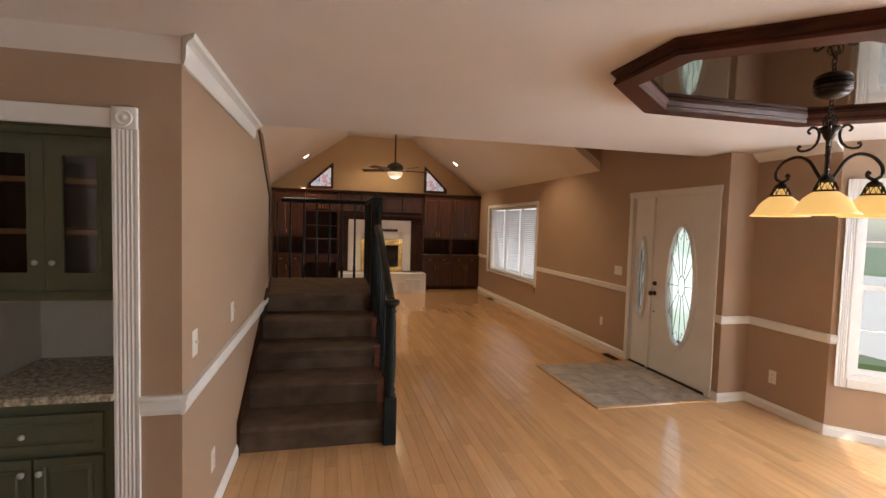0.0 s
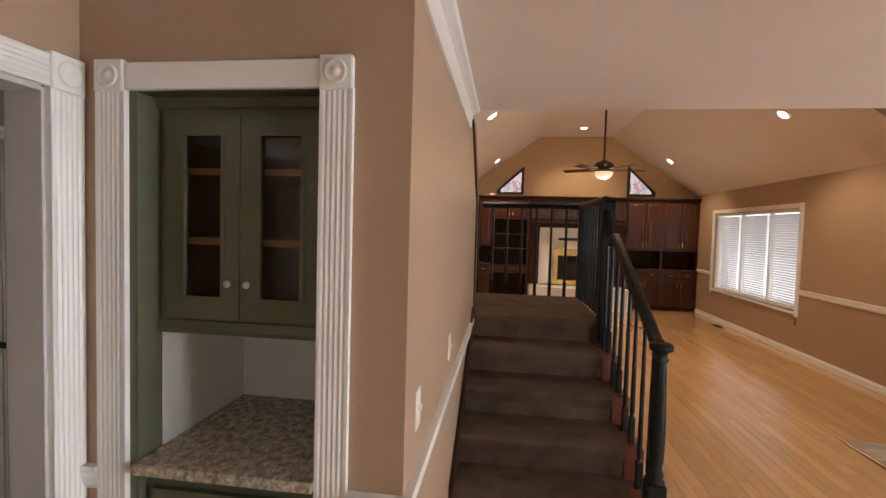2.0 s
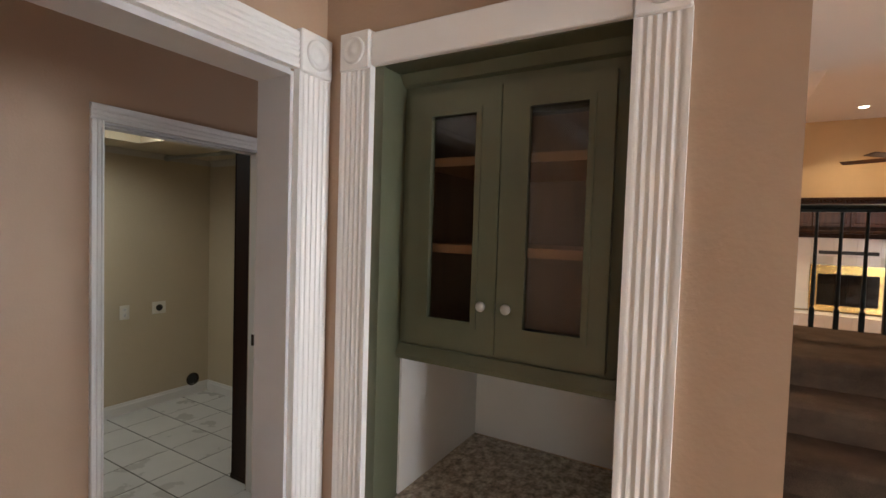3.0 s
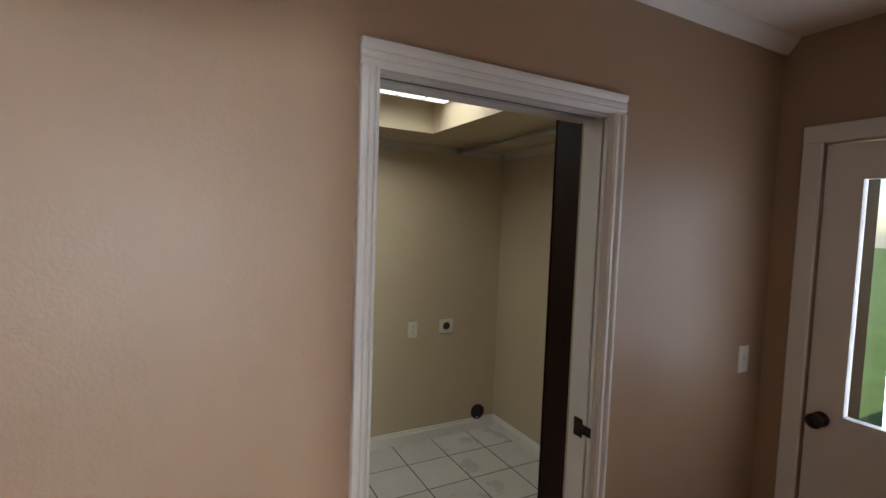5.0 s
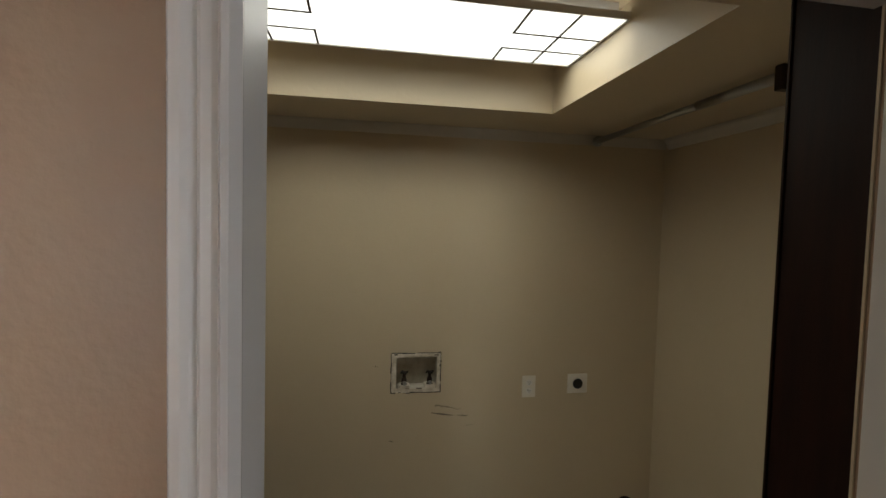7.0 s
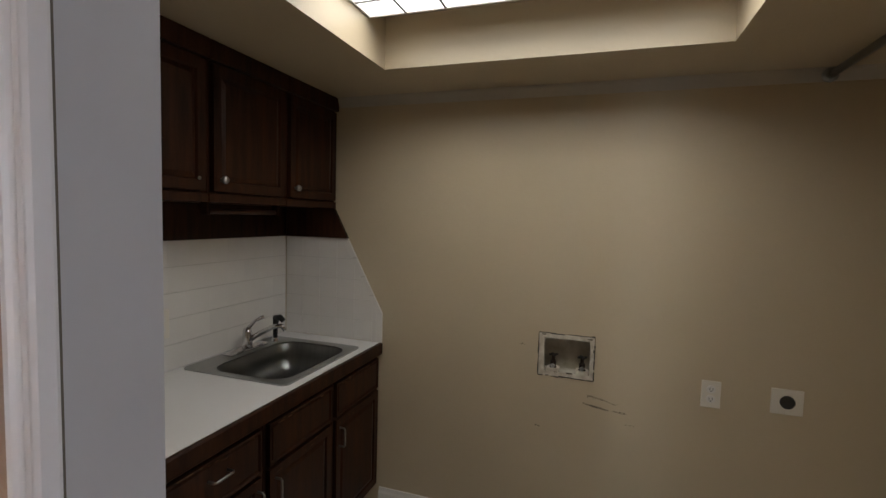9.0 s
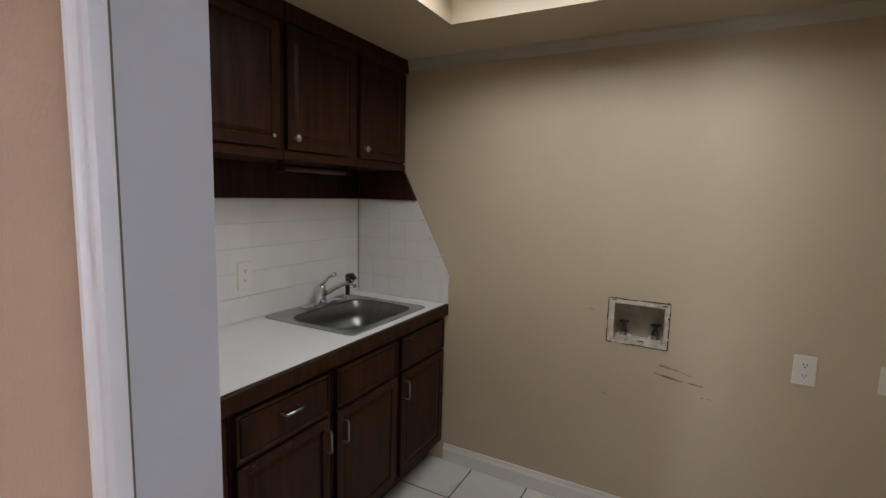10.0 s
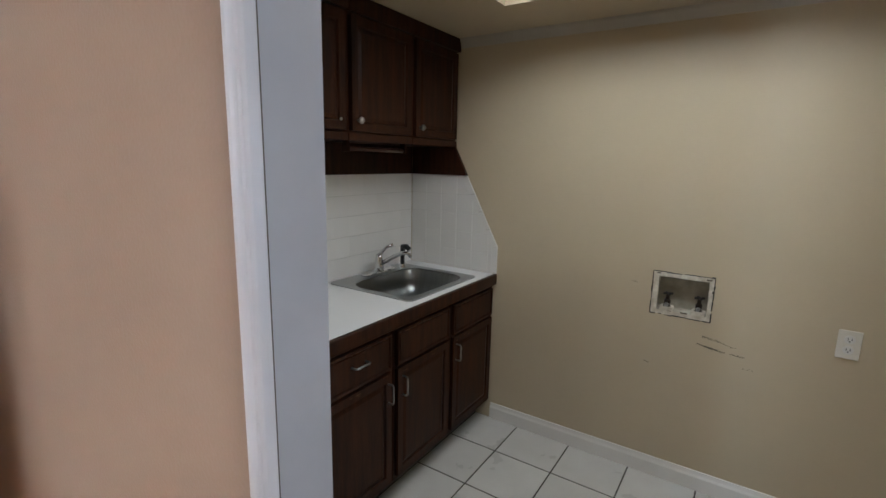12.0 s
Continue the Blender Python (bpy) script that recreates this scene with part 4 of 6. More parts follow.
solo("granite_counter", box(NX0 + 0.001, NX1 - 0.001, 2.255, NB - 0.008, 0.878, 0.911, 0.004), GRANITE, "speckled cream and grey granite counter in the niche", "countertop")
o = thing("base_cabinet", ((NX0 + NX1) / 2, 2.30, 0), "green painted base cabinet with a drawer and two doors", "cabinet")
LY = 2.330
part("body", box(NX0 + 0.001, NX1 - 0.001, LY, NB - 0.01, 0.0, 0.876), GREEN, o)
d = part("drawer_front", raised(NX0 + 0.03, NX1 - 0.06, 0.655, 0.815, LY - 0.021, -1), GREEN, o)
knob(d, (-1.29, LY - 0.0215, 0.735), (0, -1, 0), 0.014, CRYSTAL, "faceted glass knob")
for a, b, kx in ((NX0 + 0.03, -1.268, -1.295), (-1.258, NX1 - 0.06, -1.232)):
    d = part("door", raised(a, b, 0.10, 0.63, LY - 0.021, -1), GREEN, o)
    knob(d, (kx, LY - 0.0215, 0.575), (0, -1, 0), 0.014, CRYSTAL, "faceted glass knob")

# ---- laundry door: casing, track, pocket door ----
o = thing("trim_laundry_casing", (XD, 2.75, 0), "white moulded casing round the laundry pocket door", "door casing", kind="structure")
D0, D1, DZ = 2.361, 3.16, 2.035


def casing_section(u_in, u_out, face):
    """Profile of a moulded casing from its inner to its outer edge, as (offset, along)."""
    w = u_out - u_in
    return [(face, u_in), (face + 0.003, u_in), (face + 0.015, u_in + w * 0.14), (face + 0.018, u_in + w * 0.24), (face + 0.013, u_in + w * 0.30), (face + 0.016, u_in + w * 0.38), (face + 0.016, u_in + w * 0.54), (face + 0.012, u_in + w * 0.60), (face + 0.017, u_in + w * 0.70), (face + 0.020, u_in + w * 0.80), (face + 0.020, u_in + w * 0.95), (face + 0.016, u_out), (face, u_out)]


part("side_casing", prism(casing_section(D0, D0 - 0.054, XD), 2, 0, DZ), WHITE, o)
part("side_casing", prism(casing_section(D1, D1 + 0.064, XD), 2, 0, DZ), WHITE, o)
part("head_casing", prism([(z, x) for x, z in casing_section(DZ, DZ + 0.066, XD)], 1, D0 - 0.054, D1 + 0.064), WHITE, o)
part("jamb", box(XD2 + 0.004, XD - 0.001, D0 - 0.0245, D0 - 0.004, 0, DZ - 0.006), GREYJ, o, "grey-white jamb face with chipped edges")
part("caulk_crack", box(XD - 0.003, XD + 0.0022, D0 - 0.0038, D0 - 0.0005, 0, DZ - 0.006), SMUDGE, o, "dark cracked caulk line")
part("jamb_front", box(XD - 0.017, XD - 0.001, D1 - 0.002, D1 + 0.0115, 0, DZ - 0.001), WHITE, o)
part("jamb_gap", box(XD - 0.026, XD - 0.017, D1 + 0.006, D1 + 0.0115, 0, DZ - 0.001), BLACK, o, "dark gap between the jamb boards")
part("jamb_back", box(XD2 + 0.014, XD - 0.026, D1 - 0.002, D1 + 0.0115, 0, DZ - 0.001, 0.0015), WHITE, o)
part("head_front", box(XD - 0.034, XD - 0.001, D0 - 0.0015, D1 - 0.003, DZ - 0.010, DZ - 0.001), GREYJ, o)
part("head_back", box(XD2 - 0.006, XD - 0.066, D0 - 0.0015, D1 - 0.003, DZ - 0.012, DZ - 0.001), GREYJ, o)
part("track", box(XD - 0.066, XD - 0.034, D0 - 0.0015, D1 - 0.003, DZ - 0.004, DZ - 0.001), BLACK, o)
part("strike", box(XD - 0.080, XD - 0.040, D1 - 0.0045, D1 - 0.0022, 0.92, 0.985), BRONZE, o, "dark bronze strike plate")
part("strike_lip", box(XD - 0.040, XD + 0.0, D1 - 0.006, D1 - 0.0022, 0.935, 0.970, 0.001), BRONZE, o)
o = thing("tall_panel", (-3.25, 3.21, FZ), "tall dark stained oak end panel standing beside the laundry door", "panel")
part("board", box(-3.326, XD2 - 0.006, 3.200, 3.222, FZ + 0.03, 2.150, 0.002), EBONY, o)
part("front_edge", box(-3.332, -3.3265, 3.197, 3.225, FZ + 0.03, 2.150, 0.001), EBONY, o)
part("foot", box(-3.345, XD2 - 0.008, 3.196, 3.226, FZ, FZ + 0.03, 0.004), EBONY, o)
part("top_block", box(-3.36, XD2 - 0.006, 3.194, 3.230, 2.150, ZL - 0.001, 0.002), EBONY, o)

# hall end door
o = thing("door_2", (-2.43, 4.18, 0), "white glazed door with a dark knob at the hall's end", "door", kind="structure")
part("side_casing", box(-2.93, -2.86, 4.162, 4.18, 0, 2.03, 0.004), WHITE, o)
part("side_casing", box(-2.0, -1.93, 4.162, 4.18, 0, 2.03, 0.004), WHITE, o)
part("head_casing", box(-2.93, -1.93, 4.160, 4.18, 2.03, 2.10, 0.004), WHITE, o)
s = part("slab", plate_with_hole([(z, x) for x, z in rect(-2.855, -2.005, 0.01, 2.02)], [(z, x) for x, z in rect(-2.73, -2.13, 0.95, 1.88)], 1, 4.195, 4.235), WHITE, o)
g = part("pane", box(-2.735, -2.125, 4.213, 4.217, 0.945, 1.885), GLASS, s)
g.visible_shadow = False
part("doorknob", lathe([(0.03, 0), (0.03, 0.008), (0.012, 0.012), (0.012, 0.035), (0.028, 0.045), (0.03, 0.06), (0.001, 0.072)], (-2.80, 4.1945, 0.92), 16, (0, -1, 0)), BRONZE, s, "dark bronze knob", True)
wall_plate("light_switch", "white switch plate beside the hall door", "switch", (XD, 4.03, 1.12), 0, 1, 0.07, 0.115, "toggle")

# ---- laundry room ----
run_y("baseboard_laundry_far", base_profile(XL, 1, FZ, 0.095), 1.805, YL, WHITE, *BB)
run_x("baseboard_laundry_end", base_profile(YL, -1, FZ, 0.095), XL + 0.014, XD2 - 0.01, WHITE, *BB)
run_y("trim_laundry_crown", [(XL, 2.150), (XL + 0.004, 2.150), (XL + 0.010, 2.168), (XL + 0.018, 2.188), (XL + 0.020, ZL), (XL, ZL)], 1.50, YL, STRIP, "narrow greyish crown strip", "crown moulding")
run_x("trim_laundry_crown_end", [(YL, 2.145), (YL - 0.006, 2.145), (YL - 0.016, 2.165), (YL - 0.030, 2.185), (YL - 0.034, ZL), (YL, ZL)], XL + 0.034, XD2 - 0.01, STRIP, "narrow greyish crown strip", "crown moulding")

# ceiling fixture
o = thing("ceiling_light", (-4.15, 2.62, 2.40), "lit fluorescent ceiling fixture with a leaded-look diffuser", "ceiling light")
LX0, LX1, LY0, LY1, LZ = -4.375, -3.95, 1.99, 3.25, 2.352
part("diffuser", box(LX0, LX1, LY0, LY1, LZ, LZ + 0.012, 0.004), TUBEGLOW, o, "glowing white diffuser")
part("housing", box(LX0 + 0.02, LX1 - 0.02, LY0 + 0.02, LY1 - 0.02, LZ + 0.012, 2.409), WHITE, o)
for q in ((LX0 - 0.006, LX0, LY0 - 0.006, LY1 + 0.006), (LX1, LX1 + 0.006, LY0 - 0.006, LY1 + 0.006), (LX0, LX1, LY0 - 0.006, LY0), (LX0, LX1, LY1, LY1 + 0.006)):
    part("frame_edge", box(*q, LZ - 0.003, LZ + 0.02), WHITE, o)
for s in (-1, 1):
    ye = LY0 if s < 0 else LY1
    ya, yb = ye - s * 0.147, ye - s * 0.305
    for x0, x1, y0, y1 in ((LX0, LX1, ya, ya), (LX0 + 0.25, LX1, yb, yb), (LX0, LX0 + 0.12, yb, yb), (LX0 + 0.25, LX0 + 0.25, yb, ye), (LX0 + 0.12, LX0 + 0.12, yb, ye)):
        part("pattern_line", box(x0 - 0.004, x1 + 0.004, min(y0, y1) - 0.004, max(y0, y1) + 0.004, LZ - 0.002, LZ), BRONZE, o)
lamp("laundry_tubes", "AREA", look((-4.16, 2.62, LZ - 0.006), (-4.16, 2.62, 0)), 4.6, (0.98, 1.0, 0.93), 0.40, 1.22, spread=150)

o = thing("hanging_rod", (-4.0, 3.66, 2.13), "grey metal hanging rod below the laundry ceiling", "rod")
part("rod", tube([(XL + 0.01, 3.66, 2.168), (-3.79, 3.66, 2.168)], 0.014, 12), STEEL, o, smooth=True)
part("rod_sleeve", tube([(-4.15, 3.66, 2.168), (-3.80, 3.66, 2.168)], 0.017, 12), STEEL, o, smooth=True)
part("flange", lathe([(0.027, 0), (0.027, 0.010), (0.019, 0.018), (0.018, 0.035)], (XL + 0.0205, 3.66, 2.168), 16, (1, 0, 0)), STEEL, o)
part("socket_block", box(-3.812, -3.782, 3.64, 3.68, 2.125, ZL - 0.001, 0.003), BRONZE, o)

# wall fittings
wall_plate("wall_outlet", "white duplex outlet on the laundry wall", "outlet", (XL, 3.34, 0.878), 0, 1, 0.073, 0.115, "outlet")
wall_plate("wall_outlet", "white outlet on the tiled splashback", "outlet", (-4.115, YS + 0.008, 1.128), 1, 1, 0.075, 0.12, "outlet")
o = thing("dryer_socket", (XL, 3.612, 0.886), "white dryer socket plate with a round black socket", "outlet")
part("plate", box(XL, XL + 0.007, 3.556, 3.668, 0.834, 0.938, 0.002), PLATE, o)
part("socket", lathe([(0.027, 0), (0.027, 0.006), (0.022, 0.008), (0.001, 0.0085)], (XL + 0.0065, 3.612, 0.886), 24, (1, 0, 0)), BLACK, o)
o = thing("dryer_vent", (XL, 3.918, 0.185), "open round dryer vent low on the wall", "vent")
part("collar", lathe([(0.056, 0), (0.058, 0.012), (0.052, 0.014), (0.048, 0.004), (0.045, 0.003)], (XL, 3.918, 0.185), 28, (1, 0, 0)), BRONZE, o, smooth=True)
part("duct_hole", lathe([(0.045, 0), (0.045, 0.004), (0.001, 0.0045)], (XL, 3.918, 0.185), 28, (1, 0, 0)), BLACK, o)
o = thing("washer_box", (XL, 2.745, 0.966), "recessed washer supply box with two valves and a chipped rim", "washer box")
part("back", box(XL - 0.082, XL - 0.078, 2.634, 2.856, 0.882, 1.054), BOXGREY, o)
part("side", box(XL - 0.078, XL - 0.001, 2.6345, 2.637, 0.8825, 1.0535), BOXGREY, o)
part("side", box(XL - 0.078, XL - 0.001, 2.853, 2.8555, 0.8825, 1.0535), BOXGREY, o)
part("top", box(XL - 0.078, XL - 0.001, 2.637, 2.853, 1.051, 1.0535), BOXGREY, o)
part("bottom", box(XL - 0.078, XL - 0.001, 2.637, 2.853, 0.8825, 0.886), BOXGREY, o)
rnd = random.Random(9)
for a0, a1, fixed, upright in ((2.618, 2.868, 1.0675, False), (2.618, 2.868, 0.866, False), (0.866, 1.067, 2.617, True), (0.866, 1.067, 2.8675, True)):
    a = a0
    while a < a1:
        b = min(a1, a + rnd.uniform(0.012, 0.05))
        w, f = rnd.uniform(0.0008, 0.0030), fixed + rnd.gauss(0, 0.0010)
        q = (f - w, f + w, a, b) if upright else (a, b, f - w, f + w)
        part("dark_crack", box(XL - 0.001, XL + 0.0036, *q), BLACK, o)
        a = b + rnd.choice((0.0, 0.0, 0.004, 0.012))
for q in ((2.619, 2.644, 0.867, 1.066), (2.848, 2.866, 0.867, 1.066), (2.644, 2.848, 1.046, 1.066), (2.644, 2.848, 0.867, 0.887)):
    part("rim", box(XL - 0.002, XL + 0.003, *q, 0.001), CHIPPED, o)
for y, z, w, h in ((2.640, 1.061, 0.009, 0.003), (2.845, 1.056, 0.011, 0.003), (2.864, 1.003, 0.003, 0.006), (2.853, 0.866, 0.007, 0.003), (2.700, 0.889, 0.010, 0.0025), (2.760, 0.888, 0.014, 0.003)):
    part("chip", box(XL + 0.0031, XL + 0.0038, y - w, y + w, z - h, z + h), SMUDGE, o)
for y in (2.685, 2.815):
    v = part("valve", lathe([(0.017, 0), (0.017, 0.016), (0.011, 0.02), (0.014, 0.032), (0.014, 0.042), (0.009, 0.05), (0.007, 0.072)], (XL - 0.02, y, 0.890), 12), BRONZE, o)
    hb = None
    for q in (0.4, 1.97):
        u = Vector((0.021 * math.cos(q), 0.021 * math.sin(q), 0))
        hb = tube([Vector((XL - 0.02, y, 0.964)) - u, Vector((XL - 0.02, y, 0.964)) + u], 0.0055, 8, hb)
    part("handle", hb, BLACK, v)
    part("spout", tube([(XL - 0.02, y, 0.917), (XL + 0.006, y, 0.914)], 0.009, 10), STEEL, v)
    part("stub", box(XL - 0.05, XL + 0.004, y - 0.028, y + 0.028, 0.886, 0.904, 0.003), CHIPPED, v)
rnd = random.Random(5)
bm = None
for y0, y1, z0, z1, n in ((2.83, 2.93, 0.798, 0.781, 40), (2.83, 2.935, 0.757, 0.741, 110), (2.95, 3.04, 0.740, 0.732, 24), (2.935, 2.975, 0.777, 0.771, 9), (2.605, 2.64, 0.622, 0.616, 9), (3.00, 3.05, 0.690, 0.684, 5), (2.52, 2.56, 1.005, 1.004, 5)):
    for i in range(n):
        f = min(1.0, max(0.0, rnd.gauss(0.5, 0.27)))
        y, z = y0 + (y1 - y0) * f, z0 + (z1 - z0) * f + rnd.gauss(0, 0.0022)
        bm = box(XL + 0.0002, XL + 0.0008, y - rnd.uniform(0.0008, 0.0045), y + rnd.uniform(0.0008, 0.004), z - rnd.uniform(0.0005, 0.0014), z + rnd.uniform(0.0005, 0.0014), bm=bm)
tagged(solo("wall_scuffs", bm, SMUDGE, "dark scuff marks on the beige wall", "scuff"), kind="stuff")

# sink base cabinets, worktop, sink
CX0 = XD2 - 0.01
o = None
UNITS = [(-4.905, -4.464, "r"), (-4.460, -4.024, "l"), (-4.020, -3.585, "r"), (-3.581, -3.17, "l")]
CF = 1.785
for a, b, side in UNITS:
    o = thing("sink_base_cabinet", ((a + b) / 2, 1.5, FZ), "dark stained worn base cabinet with drawer and panel door", "cabinet", "laundry base cabinets")
    part("body", box(a, b, YS + 0.01, CF - 0.02, 0.15, 0.760), WALNUT, o)
    part("toe_kick", box(a, b, YS + 0.01, CF - 0.075, FZ, 0.15), BLACK, o)
    part("face_frame", box(a, b, CF - 0.02, CF, 0.15, 0.862, 0.002), WALNUT, o)
    d = part("drawer_front", raised(a + 0.022, b - 0.015, 0.695, 0.848, CF + 0.018, 1, 0.018, 0.012), WALNUT, o)
    x = (a + b) / 2
    if side == "r" and a > -4.5 or a > -3.7:
        bar_pull(d, (x - 0.038, CF + 0.018, 0.79), (x + 0.038, CF + 0.018, 0.79), (0, 0.028, 0), STEEL)
    e = part("door", raised(a + 0.022, b - 0.015, 0.175, 0.680, CF + 0.018, 1, 0.018), WALNUT, o)
    hx = b - 0.04 if side == "r" and a < -4.5 else (b - 0.045 if side == "l" else a + 0.045)
    bar_pull(e, (hx, CF + 0.018, 0.555), (hx, CF + 0.018, 0.640), (0, 0.028, 0), STEEL)
    for front, z1, n in ((d, 0.848, 9), (e, 0.680, 7)):
        bm = None
        for i in range(n):
            u, w = rnd.uniform(a + 0.03, b - 0.03), rnd.uniform(0.002, 0.014)
            zt = z1 - rnd.choice((0.0012, 0.0016, 0.002, 0.010, 0.020))
            bm = box(max(u - w, a + 0.024), min(u + w, b - 0.017), CF + 0.0178, CF + 0.0184, zt - rnd.uniform(0.0008, 0.003), zt, bm=bm)
        part("worn_edge", bm, WORN, front, "edge rubbed down to bare wood")
SK = (-4.785, -4.19, 1.228, 1.750)
o = thing("worktop", (-4.0, 1.5, 0.9), "white laminate worktop with a dark worn wood edge", "worktop")
part("top", plate_with_hole(rect(XL + 0.001, CX0, YS + 0.001, 1.788), rect(SK[0] + 0.02, SK[1] - 0.02, SK[2] + 0.06, SK[3] - 0.02), 2, 0.866, 0.924), LAMINATE, o)
part("edge", box(XL + 0.001, CX0, 1.7885, 1.810, 0.864, 0.925, 0.004), WALNUT, o, "dark worn wood edge strip")
o = thing("sink", (-4.5, 1.5, 0.92), "single-bowl brushed steel drop-in sink", "sink")
SB = (-4.735, -4.222, 1.335, 1.715)


def rounded(x0, x1, y0, y1, r, n=6):
    pts = []
    for cx, cy, q0 in ((x1 - r, y1 - r, 0), (x0 + r, y1 - r, 90), (x0 + r, y0 + r, 180), (x1 - r, y0 + r, 270)):
        for i in range(n + 1):
            q = radians(q0 + 90 * i / n)
            pts.append((cx + r * math.cos(q), cy + r * math.sin(q)))
    return pts


part("rim", plate_with_hole(rounded(*SK, 0.03), rounded(*SB, 0.09), 2, 0.9245, 0.930), STEEL, o)
bm = bmesh.new()
rings = []
for f, z in ((0, 0.930), (0.006, 0.922), (0.012, 0.86), (0.025, 0.80), (0.06, 0.782)):
    rings.append([bm.verts.new((x, y, z)) for x, y in rounded(SB[0] + f, SB[1] - f, SB[2] + f, SB[3] - f, 0.09)])
for a, b in zip(rings, rings[1:]):
    for i in range(len(a)):
        j = (i + 1) % len(a)
        bm.faces.new((a[i], a[j], b[j], b[i]))
bm.faces.new(rings[-1])
bmesh.ops.solidify(bm, geom=bm.faces[:], thickness=0.002)
part("bowl", bm, STEEL, o, smooth=True)
part("drain", lathe([(0.045, 0), (0.045, 0.004), (0.030, 0.003), (0.001, 0.001)], (-4.49, 1.53, 0.784), 24), CHROME, o)
o = thing("faucet", (-4.515, 1.30, 0.93), "chrome single-lever faucet on the sink", "faucet")
part("deck_plate", box(-4.64, -4.39, 1.255, 1.310, 0.930, 0.942, 0.005), CHROME, o)
part("column", lathe([(0.026, 0), (0.024, 0.02), (0.022, 0.07), (0.018, 0.09), (0.001, 0.095)], (-4.515, 1.285, 0.942), 18), CHROME, o, smooth=True)
part("spout", tube([(-4.515, 1.295, 0.980), (-4.526, 1.36, 1.020), (-4.540, 1.42, 1.052), (-4.548, 1.458, 1.056), (-4.551, 1.474, 1.036)], [0.013, 0.012, 0.011, 0.011, 0.010], 12), CHROME, o, smooth=True)
part("lever", tube([(-4.515, 1.285, 1.03), (-4.535, 1.315, 1.072), (-4.560, 1.345, 1.088)], [0.010, 0.007, 0.009], 10), CHROME, o, smooth=True)
o = thing("sink_sprayer", (-4.70, 1.30, 0.93), "black pull-out sprayer beside the faucet", "sprayer")
part("holder", lathe([(0.020, 0), (0.018, 0.012), (0.014, 0.02)], (-4.70, 1.30, 0.930), 14), CHROME, o)
part("body", tube([(-4.70, 1.30, 0.95), (-4.70, 1.30, 1.01), (-4.70, 1.305, 1.045)], [0.012, 0.013, 0.016], 12), BLACK, o, smooth=True)
part("nozzle", tube([(-4.70, 1.295, 1.05), (-4.70, 1.33, 1.055), (-4.70, 1.35, 1.04)], [0.014, 0.016, 0.013], 12), BLACK, o, smooth=True)

# upper cabinets above the sink
UF = 1.507
for k, (a, b) in enumerate(((-4.912, -4.500), (-4.496, -4.058), (-4.054, -3.62), (-3.616, -3.17))):
    o = thing("wall_cabinet", ((a + b) / 2, 1.35, 1.62), "dark stained wall cabinet with a raised-panel door", "cabinet", "laundry wall cabinets")
    part("body", box(a, b, YS + 0.002, UF, 1.625, ZL - 0.002), WALNUT, o)
    part("rail", box(a, b, UF, UF + 0.012, 1.622, 1.655, 0.002), WALNUT, o)
    part("cornice", box(a, b, UF, UF + 0.026, 2.13, ZL - 0.002, 0.002), WALNUT, o)
    d = part("door", raised(a + 0.02, b - 0.012, 1.663, 2.118, UF + 0.022, 1, 0.02), WALNUT, o)
    if k == 2:
        part("screw_hole", lathe([(0.007, 0), (0.007, 0.002), (0.001, 0.003)], (a + 0.05, UF + 0.0218, 1.705), 10, (0, 1, 0)), STEEL, d)
    else:
        knob(d, (b - 0.045, UF + 0.0225, 1.706), (0, 1, 0), 0.015, STEEL, "round steel knob")
o = thing("cabinet_valance", (-4.0, 1.25, 1.47), "dark wood panel and side bracket under the cabinets", "cabinet panel")
part("back_panel", box(XL + 0.02, CX0, YS + 0.002, YS + 0.018, 1.466, 1.624), WALNUT, o)
part("side_bracket", prism([(YS + 0.018, 1.466), (1.600, 1.466), (1.515, 1.624), (YS + 0.018, 1.624)], 0, XL + 0.001, XL + 0.019), WALNUT, o)
o = thing("towel_holder", (-4.3, 1.45, 1.60), "wooden paper towel rod under the wall cabinets", "towel holder")
for x in (-4.50, -4.10):
    part("arm", box(x - 0.008, x + 0.008, 1.44, 1.475, 1.575, 1.6245, 0.002), WALNUT, o)
part("rod", tube([(-4.492, 1.458, 1.59), (-4.108, 1.458, 1.59)], 0.010, 12), CHERRY, o, smooth=True)

# tiled splashback
o = thing("splashback", (-4.2, YS, 0.925), "white tiled splashback behind the sink", "wall tiles", kind="structure")
part("bed", box(XL + 0.006, CX0, YS, YS + 0.004, 0.925, 1.466), WGROUT, o)
TW = 0.1075
wm = mesh_of("tile", box(0.0001, TW - 0.0001, 0, 0.004, 0.0010, TW - 0.0010), WTILE)
for i in range(16):
    for j in range(5):
        q = new("tile", wm)
        q.parent = o
        q.location = Vector((XL + 0.012 + i * TW, YS + 0.004, 0.9265 + j * TW)) - ORIGIN[o]
o = thing("splashback_end", (XL, 1.5, 0.925), "white tiled end of the splashback with a slanted edge", "wall tiles", kind="structure")
slant = [(YS + 0.009, 0.926), (1.806, 0.926), (1.806, 1.08), (1.598, 1.4655), (YS + 0.009, 1.4655)]
part("bed", prism(slant, 0, XL + 0.0005, XL + 0.004), WGROUT, o)


def clip_poly(poly, f):
    """Keeps the side of a polygon where f >= 0; f is linear."""
    out = []
    for i in range(len(poly)):
        p, q = poly[i], poly[(i + 1) % len(poly)]
        a, b = f(*p), f(*q)
        if a >= 0:
            out.append(p)
        if (a >= 0) != (b >= 0):
            s = a / (a - b)
            out.append((p[0] + (q[0] - p[0]) * s, p[1] + (q[1] - p[1]) * s))
    return out


